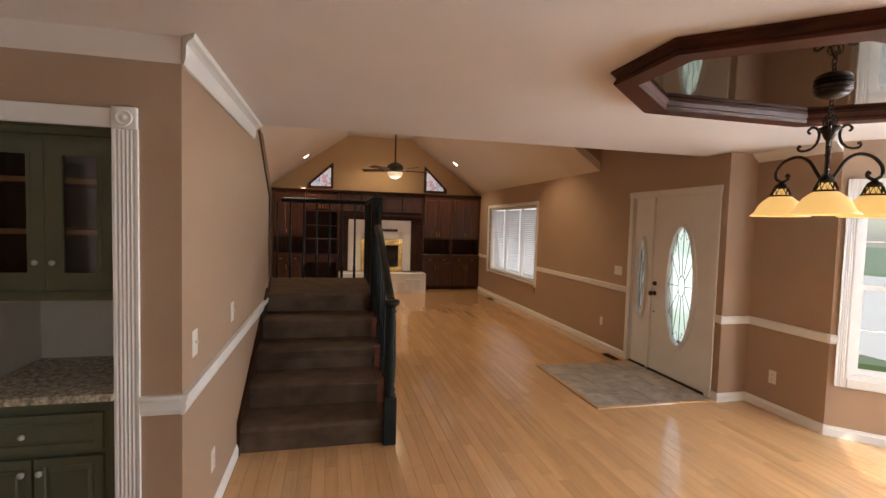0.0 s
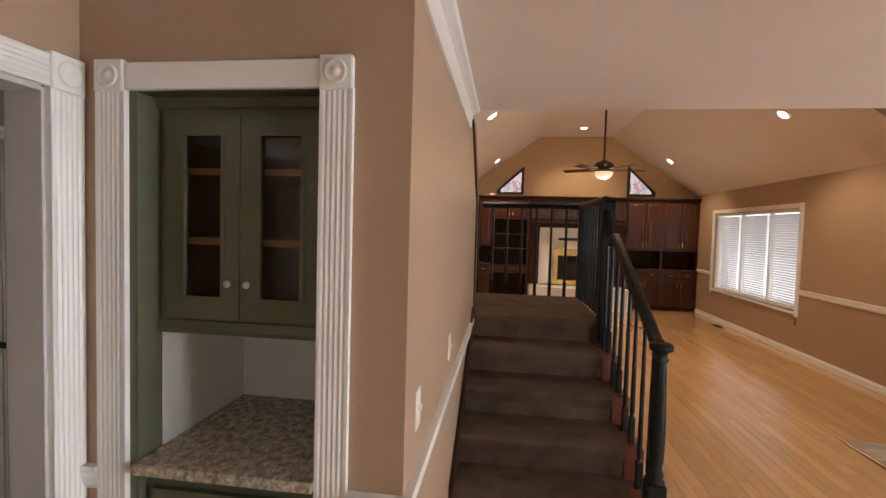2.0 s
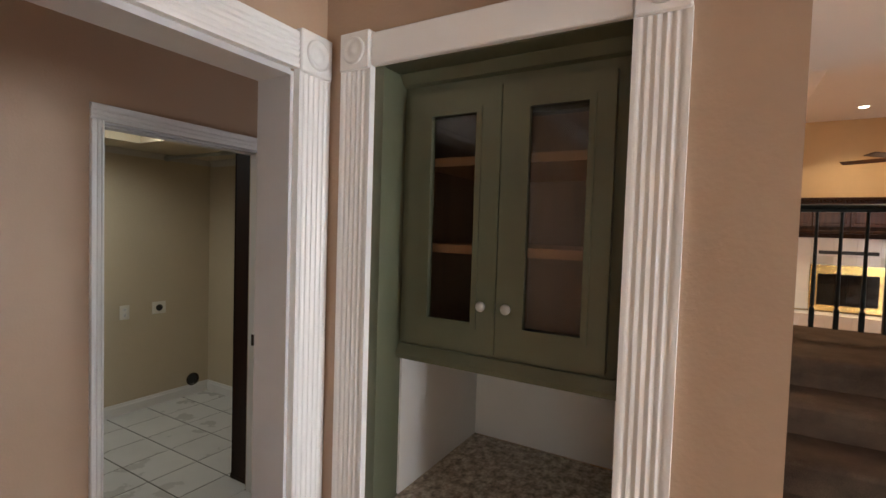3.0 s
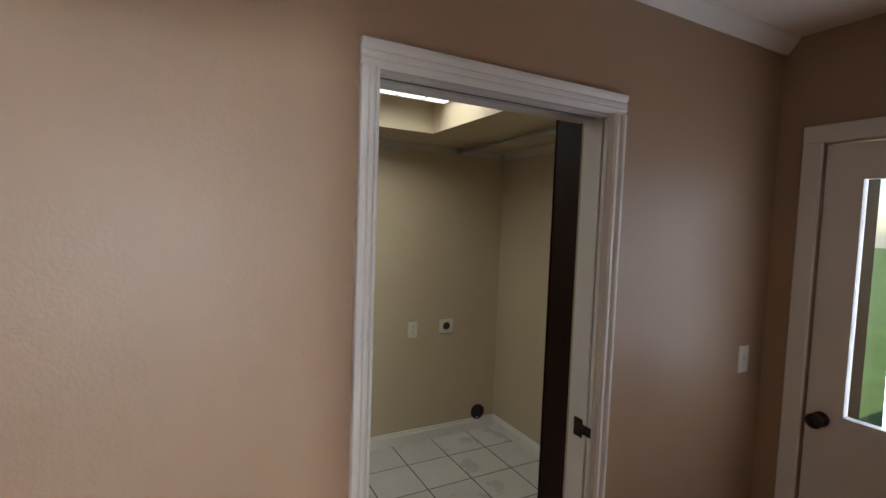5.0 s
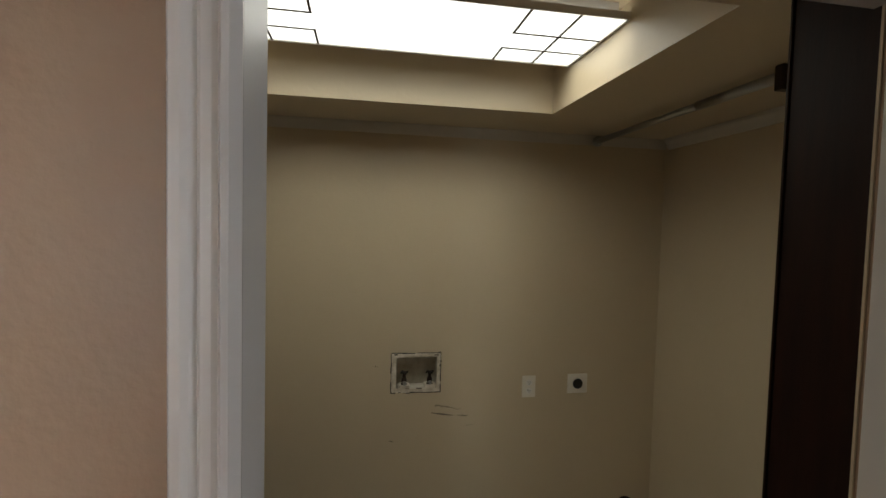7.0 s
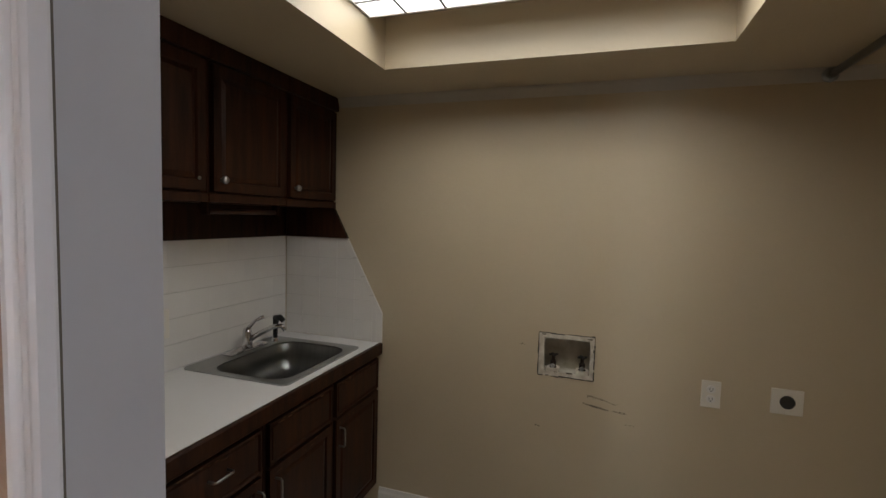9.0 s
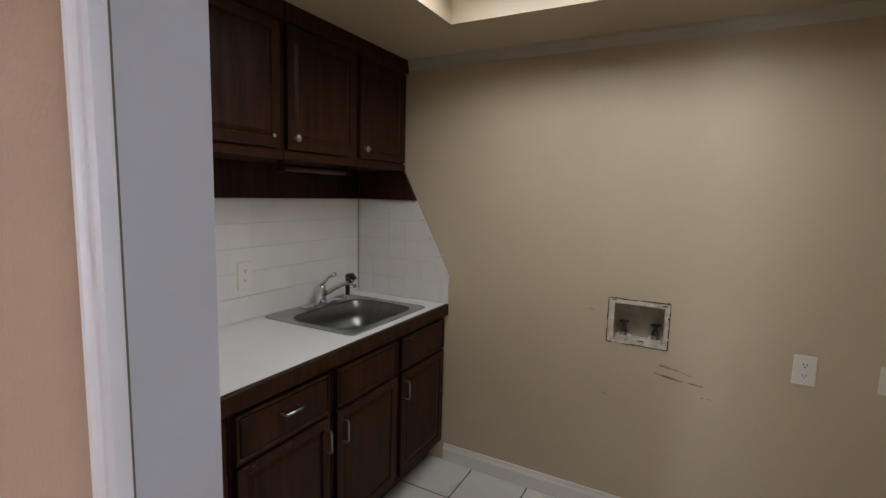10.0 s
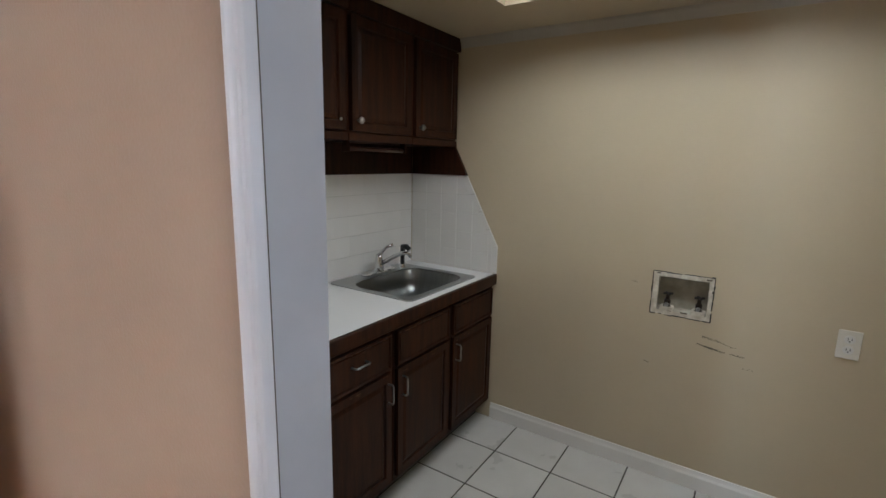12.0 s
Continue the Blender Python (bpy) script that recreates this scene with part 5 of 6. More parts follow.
sl = (1.806 - 1.598) / (1.4655 - 1.08)
for i in range(6):
    for j in range(5):
        u, v = YS + 0.010 + i * TW, 0.9265 + j * TW
        poly = clip_poly(rect(u + 0.0008, min(u + TW - 0.0008, 1.772), v + 0.0008, v + TW - 0.0008), lambda y, z: 1.598 + (1.4655 - z) * sl - 0.034 - y)
        if u < 1.77 and len(poly) > 2:
            part("tile", prism(poly, 0, XL + 0.004, XL + 0.008), WTILE, o)
part("edge_tile", prism([(1.774, 0.927), (1.806, 0.927), (1.806, 1.08), (1.774, 1.071)], 0, XL + 0.004, XL + 0.010), WTILE, o)
for k in range(4):
    za, zb = 1.0815 + k * 0.0960, 1.0760 + (k + 1) * 0.0960
    ya, yb = 1.598 + (1.4655 - za) * sl, 1.598 + (1.4655 - zb) * sl
    part("edge_tile", prism([(ya - 0.032, za - 0.008), (ya, za), (yb, zb), (yb - 0.032, zb - 0.008)], 0, XL + 0.004, XL + 0.010), WTILE, o)

# ---- living room built-ins ----
GP = "living room built-in cabinets"


def builtin(a, b, label, doors, open_mid=True):
    """A cabinet unit on the far wall: drawers and doors below, an open shelf, doors above."""
    o = thing("built_in_cabinet", ((a + b) / 2, YF + 0.15, 0), label, "cabinet", GP)
    part("plinth", box(a, b, YF + 0.03, YG, 0, 0.08), WALNUT, o)
    part("lower_body", box(a, b, YF, YG, 0.08, 0.84), CHERRY, o)
    part("counter", box(a, b, YF - 0.03, YG, 0.84, 0.875, 0.005), CHERRY, o)
    part("back_panel", box(a, b, YG - 0.02, YG, 0.875, 1.26), WALNUT, o)
    part("upper_body", box(a, b, YF + 0.02, YG, 1.26, 2.34), CHERRY, o)
    for x in (a, b - 0.02):
        part("side_panel", box(x, x + 0.02, YF + 0.02, YG - 0.02, 0.875, 1.26), CHERRY, o)
    w = (b - a - 0.04) / doors
    for i in range(doors):
        x0 = a + 0.02 + i * w + 0.008
        x1 = x0 + w - 0.016
        hx = x1 - 0.03 if i % 2 == 0 else x0 + 0.03
        d = part("drawer_front", raised(x0, x1, 0.69, 0.82, YF - 0.02, -1, 0.02, 0.02), CHERRY, o)
        bar_pull(d, ((x0 + x1) / 2 - 0.04, YF - 0.02, 0.755), ((x0 + x1) / 2 + 0.04, YF - 0.02, 0.755), (0, -0.03, 0), BRASS, 0.009)
        d = part("door", raised(x0, x1, 0.11, 0.66, YF - 0.02, -1), CHERRY, o)
        bar_pull(d, (hx, YF - 0.02, 0.50), (hx, YF - 0.02, 0.60), (0, -0.03, 0), BRASS, 0.009)
        d = part("upper_door", raised(x0, x1, 1.30, 2.30, YF, -1, 0.02, 0.06), CHERRY, o)
        bar_pull(d, (hx, YF, 1.34), (hx, YF, 1.44), (0, -0.03, 0), BRASS, 0.009)
    return o


builtin(2.14, 2.872, "reddish wood built-in with brass pulls beside the fireplace", 2)
builtin(2.876, 3.605, "reddish wood built-in with brass pulls beside the window wall", 2)
builtin(-1.40, -0.72, "reddish wood built-in at the far end of the wall", 2)
# open shelf unit
o = thing("shelf_unit", (-0.32, YF + 0.15, 0), "dark wood shelf unit with open bays and small doors", "shelf unit", GP)
a, b = -0.716, 0.08
part("plinth", box(a, b, YF + 0.03, YG, 0, 0.08), WALNUT, o)
part("back_panel", box(a, b, YG - 0.02, YG, 0.08, 2.34), WALNUT, o)
for x in (a, b - 0.03):
    part("side_panel", box(x, x + 0.03, YF, YG - 0.02, 0.08, 2.34), CHERRY, o)
for z in (0.08, 0.82, 1.20, 1.52, 1.88):
    part("shelf", box(a + 0.03, b - 0.03, YF + 0.01, YG - 0.02, z, z + 0.025), CHERRY, o)
part("drawer_front", raised(a + 0.035, b - 0.035, 0.67, 0.81, YF, -1, 0.02, 0.03), CHERRY, o)
for k in range(2):
    w = (b - a - 0.07) / 2
    x0 = a + 0.035 + k * w
    d = part("upper_door", raised(x0 + 0.004, x0 + w - 0.004, 1.92, 2.30, YF, -1), CHERRY, o)
    hx = x0 + w - 0.035 if k == 0 else x0 + 0.035
    bar_pull(d, (hx, YF, 1.95), (hx, YF, 2.02), (0, -0.03, 0), BRASS, 0.009)
solo("trim_cabinet_ledge", box(-1.49, 3.608, YF - 0.05, YG, 2.342, 2.385, 0.006, bm=box(-1.49, 3.608, YF - 0.02, YF + 0.02, 2.31, 2.342)), WALNUT, "dark wood ledge along the top of the cabinets", "ledge", "structure")

# fireplace
o = thing("fireplace", (1.07, YF, 0), "fireplace with white tile surround, dark wood mantel and brass front", "fireplace")
FX0, FX1 = 0.31, 1.83
for a, b in ((0.10, FX0), (FX1, 2.13)):
    c = part("pilaster", box(a, b, YF - 0.04, YG, 0.47, 1.78, 0.004), WALNUT, o)
    part("capital", box(a - 0.01, b + 0.005, YF - 0.07, YF - 0.041, 1.62, 1.78, 0.012), WALNUT, c)
part("mantel_shelf", box(0.10, 2.13, YF - 0.16, YG, 1.78, 1.83, 0.008), WALNUT, o)
part("lintel", box(FX0, FX1, YF - 0.03, YG, 1.705, 1.78), WALNUT, o)
part("overmantel", box(0.10, 2.13, YF + 0.02, YG, 1.83, 2.341), WALNUT, o)
for k in range(4):
    x0 = 0.13 + k * 0.50
    part("overmantel_panel", raised(x0, x0 + 0.47, 1.90, 2.29, YF, -1, 0.02, 0.05), CHERRY, o)
BX0, BX1, BZ = 0.62, 1.62, 1.25
part("tile_bed", plate_with_hole([(z, x) for x, z in rect(FX0, FX1, 0.47, 1.705)], [(z, x) for x, z in rect(BX0 + 0.03, BX1 - 0.03, 0.471, BZ - 0.03)], 1, YF + 0.01, YF + 0.04), WGROUT, o)
nx, nz = 5, 4
for i in range(nx):
    for j in range(nz):
        x0 = FX0 + i * (FX1 - FX0) / nx
        z0 = 0.47 + j * (1.705 - 0.47) / nz
        x1, z1 = x0 + (FX1 - FX0) / nx, z0 + (1.705 - 0.47) / nz
        if z0 < BZ - 0.05 and x1 > BX0 + 0.05 and x0 < BX1 - 0.05:
            if x0 < BX0:
                x1 = BX0
            elif x1 > BX1:
                x0 = BX1
            elif z1 > BZ:
                z0 = BZ
            else:
                continue
        if x1 - x0 > 0.03 and z1 - z0 > 0.03:
            part("tile", box(x0 + 0.002, x1 - 0.002, YF - 0.002, YF + 0.0095, z0 + 0.002, z1 - 0.002, 0.002), WTILE, o)
part("vent_slot", box(0.72, 1.50, YF - 0.006, YF - 0.0025, 1.43, 1.49), BLACK, o)
f = part("brass_surround", plate_with_hole([(z, x) for x, z in rect(BX0, BX1, 0.472, BZ)], [(z, x) for x, z in rect(BX0 + 0.10, BX1 - 0.10, 0.57, 1.10)], 1, YF - 0.035, YF - 0.008), BRASS, o, "polished brass frame")
arch = [(0.74, 1.10)] + [(1.12 - 0.38 * math.cos(math.pi * i / 12), 1.10 + 0.10 * math.sin(math.pi * i / 12)) for i in range(1, 12)] + [(1.50, 1.10)]
part("brass_arch", prism([(z, x) for x, z in arch], 1, YF - 0.045, YF - 0.036), BRASS, f)
part("glass_door", box(BX0 + 0.09, 1.118, YF - 0.020, YF - 0.012, 0.56, 1.11), FIREGLASS, f, "black glass fire door")
part("glass_door", box(1.122, BX1 - 0.09, YF - 0.020, YF - 0.012, 0.56, 1.11), FIREGLASS, f, "black glass fire door")
part("louvre", box(BX0 + 0.10, BX1 - 0.10, YF - 0.040, YF - 0.0355, 0.52, 0.56), BRASS, f)
part("firebox", box(BX0 + 0.05, BX1 - 0.05, YF - 0.007, YF + 0.3, 0.48, BZ - 0.04), BLACK, o)
h = part("hearth", box(0.10, 2.13, YF - 0.50, YF - 0.0415, 0.0, 0.44), WGROUT, o)
for i in range(6):
    x0 = 0.10 + i * 2.03 / 6
    x1 = x0 + 2.03 / 6
    part("hearth_tile", box(x0 + 0.002, x1 - 0.002, YF - 0.512, YF - 0.5005, 0.225, 0.438, 0.002), WTILE, h)
    if i != 4:
        part("hearth_tile", box(x0 + 0.002, x1 - 0.002, YF - 0.512, YF - 0.5005, 0.002, 0.221, 0.002), WTILE, h)
    part("hearth_tile", box(x0 + 0.002, x1 - 0.002, YF - 0.512, YF - 0.043, 0.4405, 0.452, 0.002), WTILE, h)
g = part("air_grille", box(1.62, 2.04, YF - 0.520, YF - 0.5125, 0.06, 0.33, 0.003), WHITE, h, "white air return grille")
for k in range(2):
    for i in range(9):
        z = 0.085 + i * 0.025
        part("grille_slat", box(1.65 + k * 0.185, 1.82 + k * 0.185, YF - 0.5225, YF - 0.5202, z, z + 0.012), GREYJ, h)


# stained glass windows in the gable; their panes glow in place of daylight
def stained(xs, xe, z0, zt, label):
    """A right-angled window; xs is the upright side, xe the point."""
    o = thing("stained_window", ((xs + xe) / 2, YG, z0), label, "stained glass")
    s = 1 if xe > xs else -1
    out = [(xs, z0), (xe, z0), (xe, z0 + 0.10), (xs + s * 0.02, zt), (xs, zt)]
    inn = [(xs + s * 0.06, z0 + 0.06), (xe - s * 0.09, z0 + 0.06), (xe - s * 0.09, z0 + 0.11), (xs + s * 0.075, zt - 0.12), (xs + s * 0.06, zt - 0.12)]
    part("frame", plate_with_hole([(z, x) for x, z in out], [(z, x) for x, z in inn], 1, YG - 0.035, YG - 0.001), CHERRY, o)
    fld = part("lead_came", prism([(z, x) for x, z in inn], 1, YG - 0.014, YG - 0.010), LEAD, o)
    rr = random.Random(3)
    cx, cz = xs + s * 0.20, z0 + 0.19
    seeds = [(cx, cz, 1)]
    for k in range(7):
        seeds.append((cx + 0.085 * math.cos(k * 0.898), cz + 0.075 * math.sin(k * 0.898), (3, 0, 1, 3, 0, 3, 1)[k]))
    for k in range(10):
        seeds.append((cx + 0.18 * math.cos(k * 0.628 + 0.3), cz + 0.15 * math.sin(k * 0.628 + 0.3), (2, 0, 3, 0, 2)[k % 5]))
    for k in range(12):
        seeds.append((cx + s * rr.uniform(-0.15, 0.40), cz + rr.uniform(-0.15, 0.30), rr.choice((0, 0, 2, 3))))
    for a, (px, pz, c) in enumerate(seeds):
        poly = inn
        for b, (qx, qz, _) in enumerate(seeds):
            if a != b and len(poly) > 2:
                n = Vector((qx - px, qz - pz))
                m = Vector((px + qx, pz + qz)) / 2
                poly = clip_poly(poly, lambda x, z: -((x - m.x) * n.x + (z - m.y) * n.y) / max(n.length, 1e-6) - 0.0045)
        if len(poly) > 2:
            part("pane", prism([(z, x) for x, z in poly], 1, YG - 0.017, YG - 0.0145), STAIN_GLOW[c], fld)


stained(-0.055, -0.66, 2.43, 3.06, "triangular stained glass window with pink flowers and wood frame")
stained(2.19, 2.79, 2.43, 3.09, "triangular stained glass window with pink flowers, mirrored pair")
solo("small_box", box(-0.80, -0.70, YF + 0.05, YF + 0.15, 2.386, 2.43, 0.004), PLATE, "small pale box on the cabinet ledge", "box")


# ---- downlights ----
def downlight(x, y, z, nx, nz):
    o = thing("downlight", (x, y, z), "lit recessed downlight in the vaulted ceiling", "downlight", "ceiling downlights")
    n = (nx, 0, nz)
    part("trim_ring", lathe([(0.055, 0.0), (0.085, 0.0), (0.085, 0.006), (0.055, 0.012)], (x, y, z), 24, n), WHITE, o)
    part("lens", lathe([(0.060, 0.0122), (0.058, 0.0150), (0.001, 0.0152)], (x, y, z), 24, n), SPOTGLOW, o, "glowing lens")
    lamp("downlight_lamp", "SPOT", look((x + nx * 0.02, y, z - 0.03), (x, y, 0)), 88, (1.0, 0.78, 0.52), 0.05, spot=125)


sl = (ZK - 2.43) / (CX - 0.775 + 1.55)
nn = math.hypot(sl, 1)
for x, y in ((-0.65, 7.05), (-0.65, 10.95)):
    downlight(x, y, 2.43 + sl * (x + 1.55) - 0.002, sl / nn, -1 / nn)
for x, y in ((2.75, 7.05), (2.75, 10.86)):
    downlight(x, y, 2.43 + sl * (3.66 - x) - 0.002, -sl / nn, -1 / nn)
downlight(1.07, 10.9, ZK - 0.002, 0, -1)
downlight(1.07, 7.05, ZK - 0.002, 0, -1)

# ---- ceiling fan ----
FXC, FYC = 1.0, 8.36
o = thing("ceiling_fan", (FXC, FYC, 2.55), "dark bronze ceiling fan with a lit glass bowl", "ceiling fan")
part("canopy", lathe([(0.075, 0), (0.07, -0.03), (0.03, -0.07), (0.02, -0.08)], (FXC, FYC, ZK - 0.001), 20), BRONZE, o, smooth=True)
part("downrod", tube([(FXC, FYC, ZK - 0.05), (FXC, FYC, 2.70)], 0.014, 10), BRONZE, o)
part("motor", lathe([(0.03, 0.16), (0.06, 0.14), (0.10, 0.125), (0.14, 0.09), (0.15, 0.05), (0.12, 0.0), (0.06, -0.02)], (FXC, FYC, 2.56), 24), BRONZE, o, smooth=True)
part("bowl", lathe([(0.13, 0.0), (0.135, -0.02), (0.12, -0.06), (0.08, -0.095), (0.03, -0.11), (0.001, -0.112)], (FXC, FYC, 2.54), 24), FANGLASS, o, "lit frosted glass bowl", True)
part("finial", lathe([(0.016, 0), (0.012, -0.02), (0.001, -0.03)], (FXC, FYC, 2.4275), 12), BRONZE, o)
for i in range(5):
    q = radians(8 + 72 * i)
    bm = box(0.20, 0.62, -0.062, 0.062, -0.004, 0.004, 0.003)
    box(0.10, 0.24, -0.018, 0.018, -0.012, -0.005, bm=bm)
    bmesh.ops.rotate(bm, verts=bm.verts, cent=(0, 0, 0), matrix=Matrix.Rotation(radians(11), 3, "X"))
    bmesh.ops.rotate(bm, verts=bm.verts, cent=(0, 0, 0), matrix=Matrix.Rotation(q, 3, "Z"))
    bmesh.ops.translate(bm, verts=bm.verts, vec=(FXC, FYC, 2.575))
    part("blade", bm, WALNUT, o)
lamp("fan_lamp", "POINT", pose(FXC, FYC, 2.36), 14, (1.0, 0.75, 0.45), 0.10)

# ---- octagonal ceiling mirror with a wood frame ----
OC = Vector((2.29, 1.91))


def octring(grow, z):
    out = []
    for x, y in OCT:
        d = Vector((x, y)) - OC
        out.append((OC.x + d.x * (1 + grow / 1.03), OC.y + d.y * (1 + grow / 0.62), z))
    return out


def octband(profile):
    bm = bmesh.new()
    rings = [[bm.verts.new(p) for p in octring(g, z)] for g, z in profile]
    for i in range(len(rings)):
        a, b = rings[i], rings[(i + 1) % len(rings)]
        for k in range(8):
            bm.faces.new((a[k], a[(k + 1) % 8], b[(k + 1) % 8], b[k]))
    bmesh.ops.recalc_face_normals(bm, faces=bm.faces[:])
    return bm


MZ = 2.396
o = thing("ceiling_mirror", (2.29, 1.91, 2.40), "octagonal ceiling mirror in a dark reddish wood frame", "ceiling mirror")
part("crown_moulding", octband([(-0.02, ZC - 0.001), (0.030, ZC - 0.001), (0.030, 2.402), (0.014, 2.394), (0.004, 2.376), (0.012, 2.362), (0.018, 2.356), (-0.02, 2.356)]), MAHOGANY, o)
part("flat_band", octband([(-0.100, 2.3555), (0.017, 2.3555), (0.011, 2.345), (-0.094, 2.347)]), MAHOGANY, o)
part("inner_moulding", octband([(-0.080, MZ - 0.0005), (-0.080, 2.356), (-0.099, 2.356), (-0.103, 2.366), (-0.099, 2.372), (-0.112, MZ - 0.0005)]), MAHOGANY, o)
part("mirror_panel", prism([(p[0], p[1]) for p in octring(-0.004, 0)], 2, MZ, MZ + 0.006), MIRROR, o, "dim wavy mirror glass")
part("backing", prism([(p[0], p[1]) for p in octring(0.05, 0)], 2, ZC + 0.0605, ZC + 0.08), WALNUT, o)

# ---- chandelier ----
HX, HY = 2.335, 1.93
o = thing("chandelier", (HX, HY, 1.76), "bronze scrolled chandelier with lit amber glass shades", "chandelier")
part("canopy", lathe([(0.078, 0), (0.080, -0.010), (0.070, -0.016), (0.080, -0.022), (0.078, -0.032), (0.066, -0.038), (0.072, -0.044), (0.045, -0.058), (0.015, -0.068)], (HX, HY, MZ - 0.0005), 28), BRONZE, o, smooth=True)
for k in range(4):
    ring = [(HX + (0.011 * math.cos(q) if k % 2 else 0), HY + (0 if k % 2 else 0.011 * math.cos(q)), 2.335 - k * 0.028 + 0.020 * math.sin(q)) for q in [2 * math.pi * i / 14 for i in range(15)]]
    part("chain_link", tube(ring, 0.0035, 6), BRONZE, o, smooth=True)
for k in range(3):
    q0 = radians(k * 60)
    ring = [(HX + 0.030 * math.cos(q) * math.cos(q0), HY + 0.030 * math.cos(q) * math.sin(q0), 2.222 + 0.030 * math.sin(q)) for q in [2 * math.pi * i / 18 for i in range(19)]]
    part("top_cage", tube(ring, 0.0035, 6), BRONZE, o, smooth=True)
part("stem", lathe([(0.010, 0.345), (0.042, 0.332), (0.046, 0.322), (0.030, 0.300), (0.022, 0.278), (0.012, 0.262), (0.0115, 0.20), (0.014, 0.195), (0.011, 0.185), (0.011, 0.105), (0.020, 0.095), (0.030, 0.080), (0.034, 0.066), (0.014, 0.050), (0.001, 0.040)], (HX, HY, 1.86), 20), BRONZE, o, smooth=True)


def flowing(points, n=5):
    """Points of a smooth curve through the given ones."""
    ps = [Vector(p) for p in points]
    ps = [ps[0] * 2 - ps[1]] + ps + [ps[-1] * 2 - ps[-2]]
    out = []
    for i in range(1, len(ps) - 2):
        a, b, c, d = ps[i - 1:i + 3]
        for k in range(n):
            f = k / n
            out.append(0.5 * (2 * b + (c - a) * f + (2 * a - 5 * b + 4 * c - d) * f ** 2 + (3 * b - a - 3 * c + d) * f ** 3))
    return out + [ps[-2]]


for i in range(3):
    q = radians(218 + 120 * i)
    u = Vector((math.cos(q), math.sin(q), 0))
    c = Vector((HX, HY, 0))
    arm = flowing([c + u * r * 0.92 + Vector((0, 0, z)) for r, z in ((0.02, 1.925), (0.050, 1.970), (0.090, 2.030), (0.148, 2.060), (0.215, 2.048), (0.262, 2.005), (0.268, 1.960), (0.238, 1.936), (0.205, 1.944), (0.196, 1.962), (0.206, 1.970))])
    a = part("arm", tube(arm, [0.0085] * (len(arm) - 8) + [0.0085 + 0.0006 * k for k in range(8)], 8), BRONZE, o, smooth=True)
    sc = flowing([c + u * r * 0.92 + Vector((0, 0, z)) for r, z in ((0.096, 2.172), (0.108, 2.186), (0.090, 2.202), (0.062, 2.192), (0.050, 2.160), (0.060, 2.120), (0.090, 2.094), (0.130, 2.088), (0.154, 2.098), (0.152, 2.116), (0.140, 2.112))])
    part("scroll", tube(sc, 0.0065, 8), BRONZE, a, smooth=True)
    e = c + u * 0.216
    part("socket_cap", lathe([(0.010, 0.036), (0.016, 0.022), (0.030, 0.012), (0.034, 0.0), (0.030, -0.006)], (e.x, e.y, 1.905), 18), BRONZE, a, smooth=True)
    zig = []
    for k in range(25):
        f = 2 * math.pi * k / 24
        r = 0.033 if k % 2 == 0 else 0.046
        zig.append((e.x + r * math.cos(f), e.y + r * math.sin(f), 1.899 if k % 2 == 0 else 1.862))
    part("socket_lattice", tube(zig, 0.0042, 6), BRONZE, a)
    ring = [(e.x + 0.048 * math.cos(2 * math.pi * k / 24), e.y + 0.048 * math.sin(2 * math.pi * k / 24), 1.860) for k in range(25)]
    part("socket_ring", tube(ring, 0.0055, 6), BRONZE, a)
    part("shade", lathe([(0.030, 0.046), (0.042, 0.010), (0.062, -0.004), (0.085, -0.024), (0.104, -0.052), (0.118, -0.080), (0.138, -0.098), (0.134, -0.101), (0.112, -0.080), (0.098, -0.052), (0.079, -0.026), (0.056, -0.010), (0.036, 0.006), (0.025, 0.044)], (e.x, e.y, 1.850), 28), SHADE, a, "lit amber glass shade", True)
    lamp("chandelier_lamp", "POINT", pose(e.x, e.y, 1.79), 5, (1.0, 0.70, 0.38), 0.03)

# ---- floors in pieces ----
# laundry tiles
o = thing("laundry_floor", (-4.0, 2.6, FZ), "square white floor tiles with dark grout", "floor", kind="structure")
part("grout_bed", box(XL, XD + 0.0, YS, YL, -0.1, FZ - 0.002), GROUT, o)
PX, PY = 0.309, 0.306
tm = mesh_of("tile", box(0.0035, PX - 0.0035, 0.0035, PY - 0.0035, -0.004, 0.0, 0.0015), TILEW)
for i in range(-2, 7):
    for j in range(-3, 8):
        x, y = -4.63 + i * PX, 1.983 + j * PY
        if x + PX > XL and x < XD2 and y + PY > YS and y < YL:
            x0, x1, y0, y1 = max(x, XL), min(x + PX, XD2), max(y, YS), min(y + PY, YL)
            if x1 - x0 > PX - 0.001 and y1 - y0 > PY - 0.001:
                q = new("tile", tm)
                q.parent = o
                q.location = Vector((x, y, FZ)) - ORIGIN[o]
            elif x1 - x0 > 0.02 and y1 - y0 > 0.02:
                part("tile", box(x0 + 0.0035, x1 - 0.0035, y0 + 0.0035, y1 - 0.0035, FZ - 0.004, FZ, 0.0015), TILEW, o)
part("door_sill", box(XD2, XD, D0, D1, FZ - 0.0015, FZ), TILEW, o)

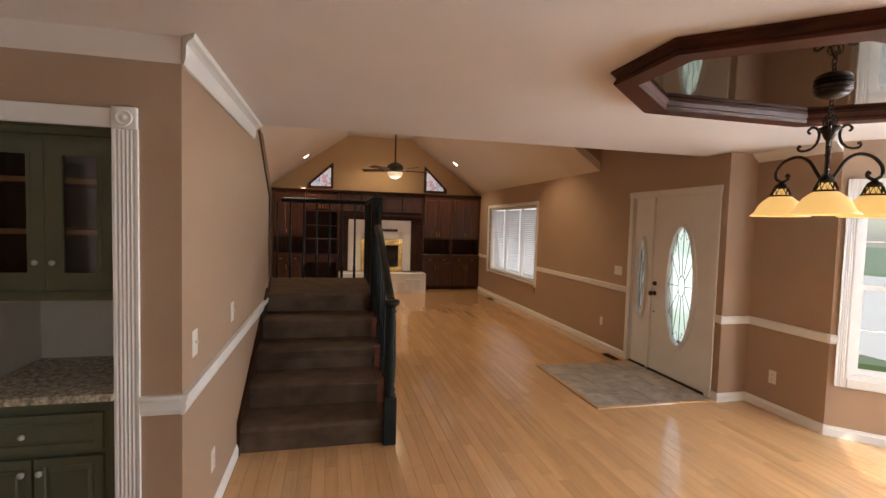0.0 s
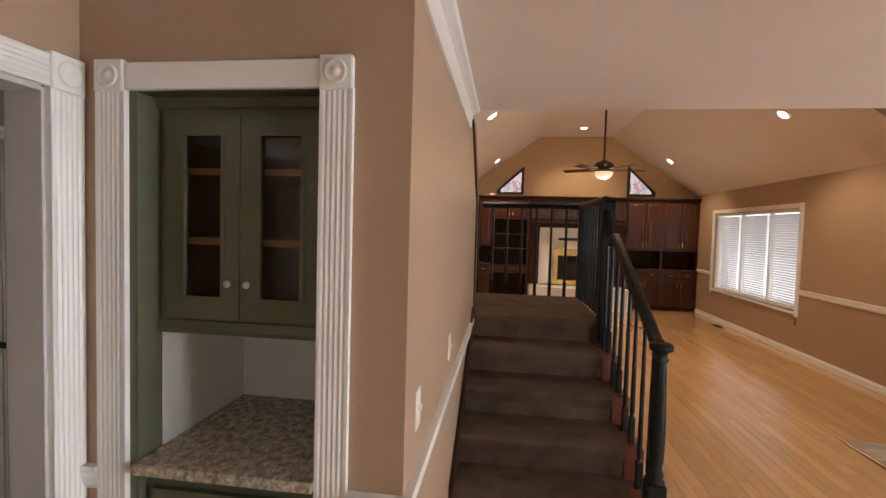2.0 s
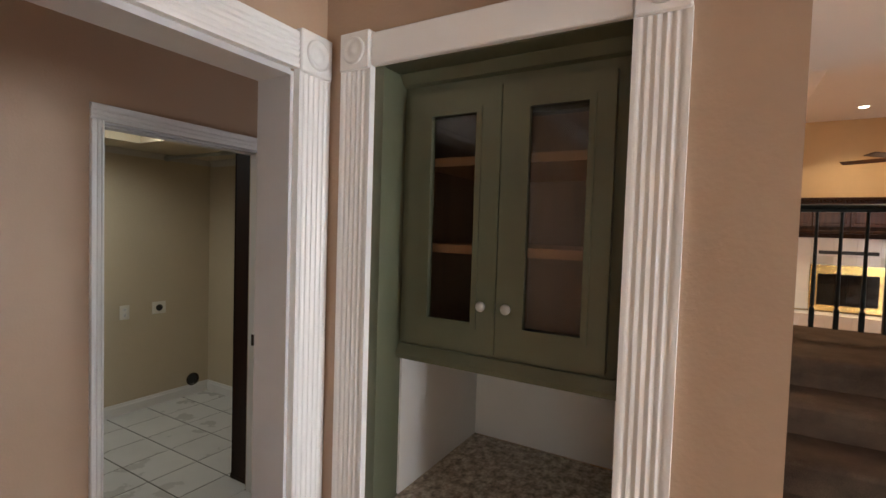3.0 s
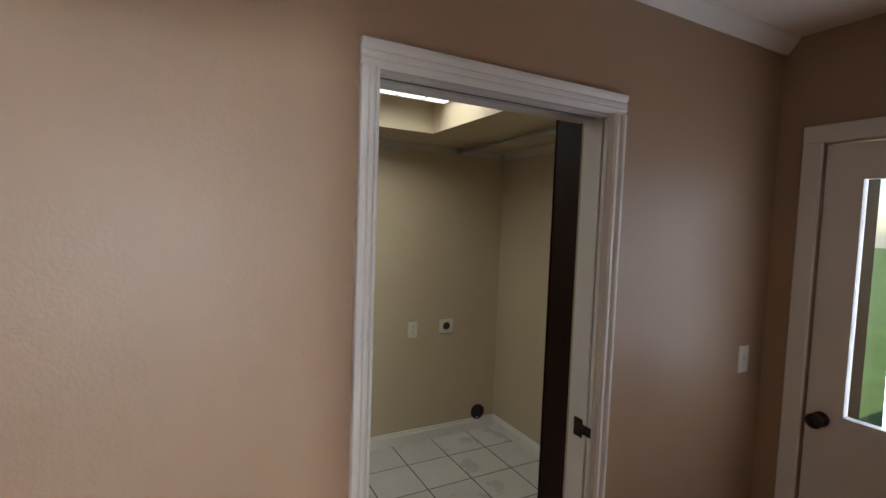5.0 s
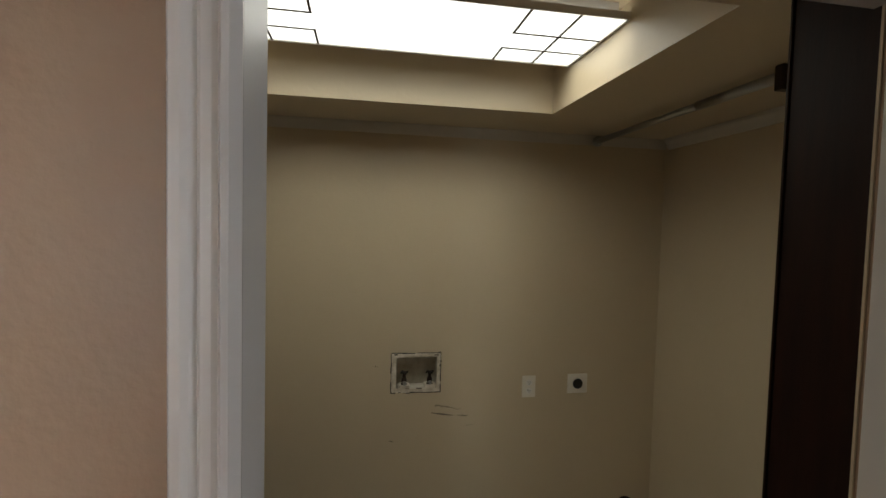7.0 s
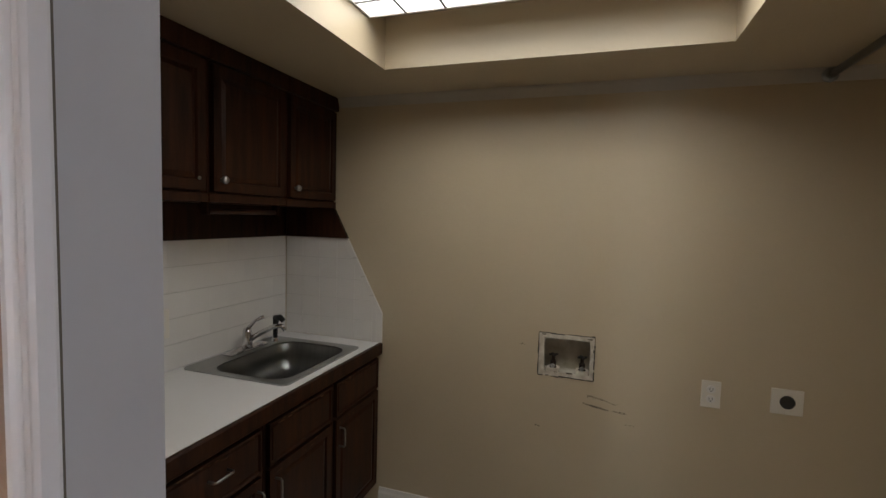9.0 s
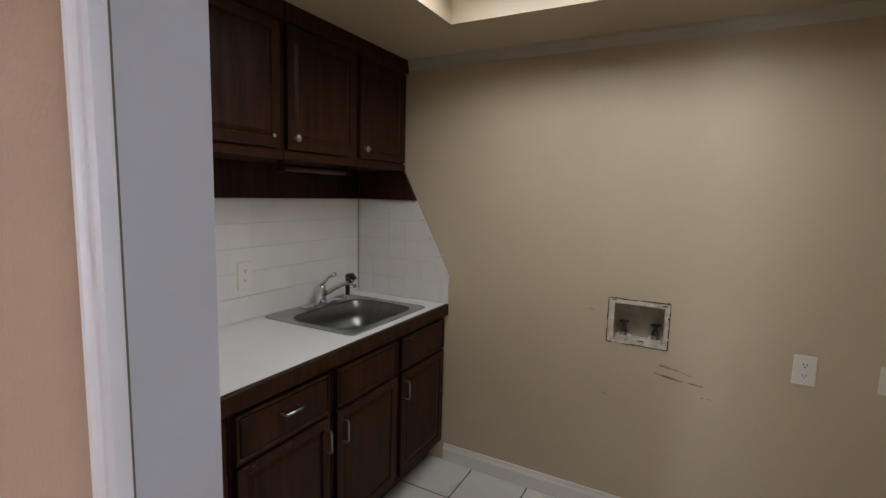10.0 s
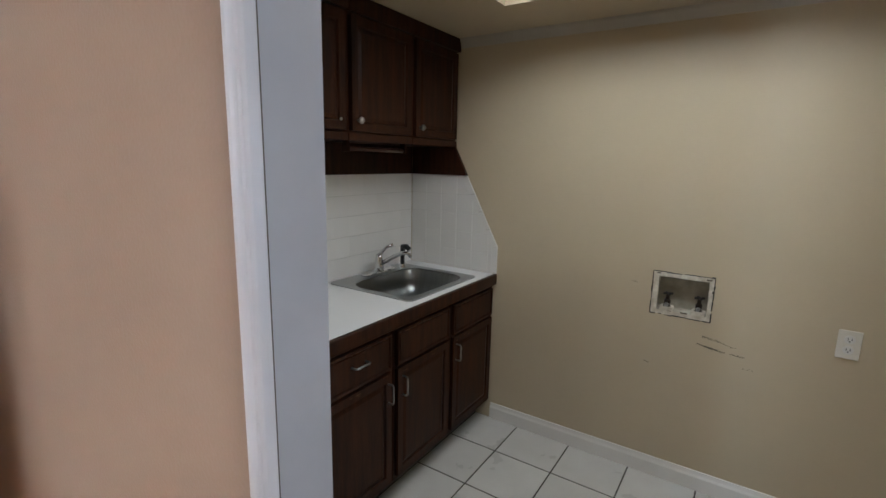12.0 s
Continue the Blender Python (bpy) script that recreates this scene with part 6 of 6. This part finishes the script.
# planks of the dining and living room floor
o = thing("plank_floor", (1.5, 3.9, 0), "honey-coloured glossy strip floor", "floor", kind="structure")
PW = 0.083
LEN = [0.55, 0.72, 0.9, 1.08, 1.25]
PM = [mesh_of("plank", box(0.0006, PW - 0.0006, 0.0008, q - 0.0008, -0.010, 0.0, 0.0005), FLOORW) for q in LEN]
FLOORJ = shader("honey_plank_floor_rest", (0.60, 0.358, 0.180), 0.11, scale=2.5, colour2=(0.53, 0.304, 0.143), stretch=(9, 0.8, 1), bump=0.03, bump_scale=25, spread=0.11, coat=0.6, fine=0.10, island=True)
verts, faces = [], []
rnd = random.Random(11)
count = 0
for i in range(int((4.9 + 1.5) / PW)):
    x = -1.5 + i * PW
    y = -2.65 - rnd.uniform(0, 0.5)
    while y < YF:
        k = rnd.randrange(5)
        y1 = y + LEN[k]
        inside_entry = x + PW > MX0 - 0.03 and x < MX1 + 0.03 and y1 > MY0 - 0.03 and y < MY1 + 0.03
        if XS - 0.05 < x < 3.55 and 2.0 < y < 6.6 and not inside_entry and count < 300:
            q = new("plank", PM[k])
            q.parent = o
            q.location = Vector((x, y, 0)) - ORIGIN[o]
            count += 1
        else:
            segs = [(y, y1)]
            if x + PW > MX0 - 0.03 and x < MX1 + 0.03:
                segs = [(y, min(y1, MY0 - 0.03)), (max(y, MY1 + 0.03), y1)]
            for a, b in segs:
                if b - a > 0.02:
                    n = len(verts)
                    a, b, c, d = a + 0.0008, b - 0.0008, x + 0.0006, x + PW - 0.0006
                    verts += [(c, a, 0), (d, a, 0), (d, b, 0), (c, b, 0), (c, a, -0.01), (d, a, -0.01), (d, b, -0.01), (c, b, -0.01)]
                    faces += [(n, n + 1, n + 2, n + 3), (n, n + 4, n + 5, n + 1), (n + 1, n + 5, n + 6, n + 2), (n + 2, n + 6, n + 7, n + 3), (n + 3, n + 7, n + 4, n)]
        y = y1
me = bpy.data.meshes.new("plank_rest")
me.from_pydata([Vector(v) - ORIGIN[o] for v in verts], [], faces)
me.materials.append(FLOORJ)
rest = new("plank_rest", me)
rest.parent = o
tagged(rest, kind="stuff")
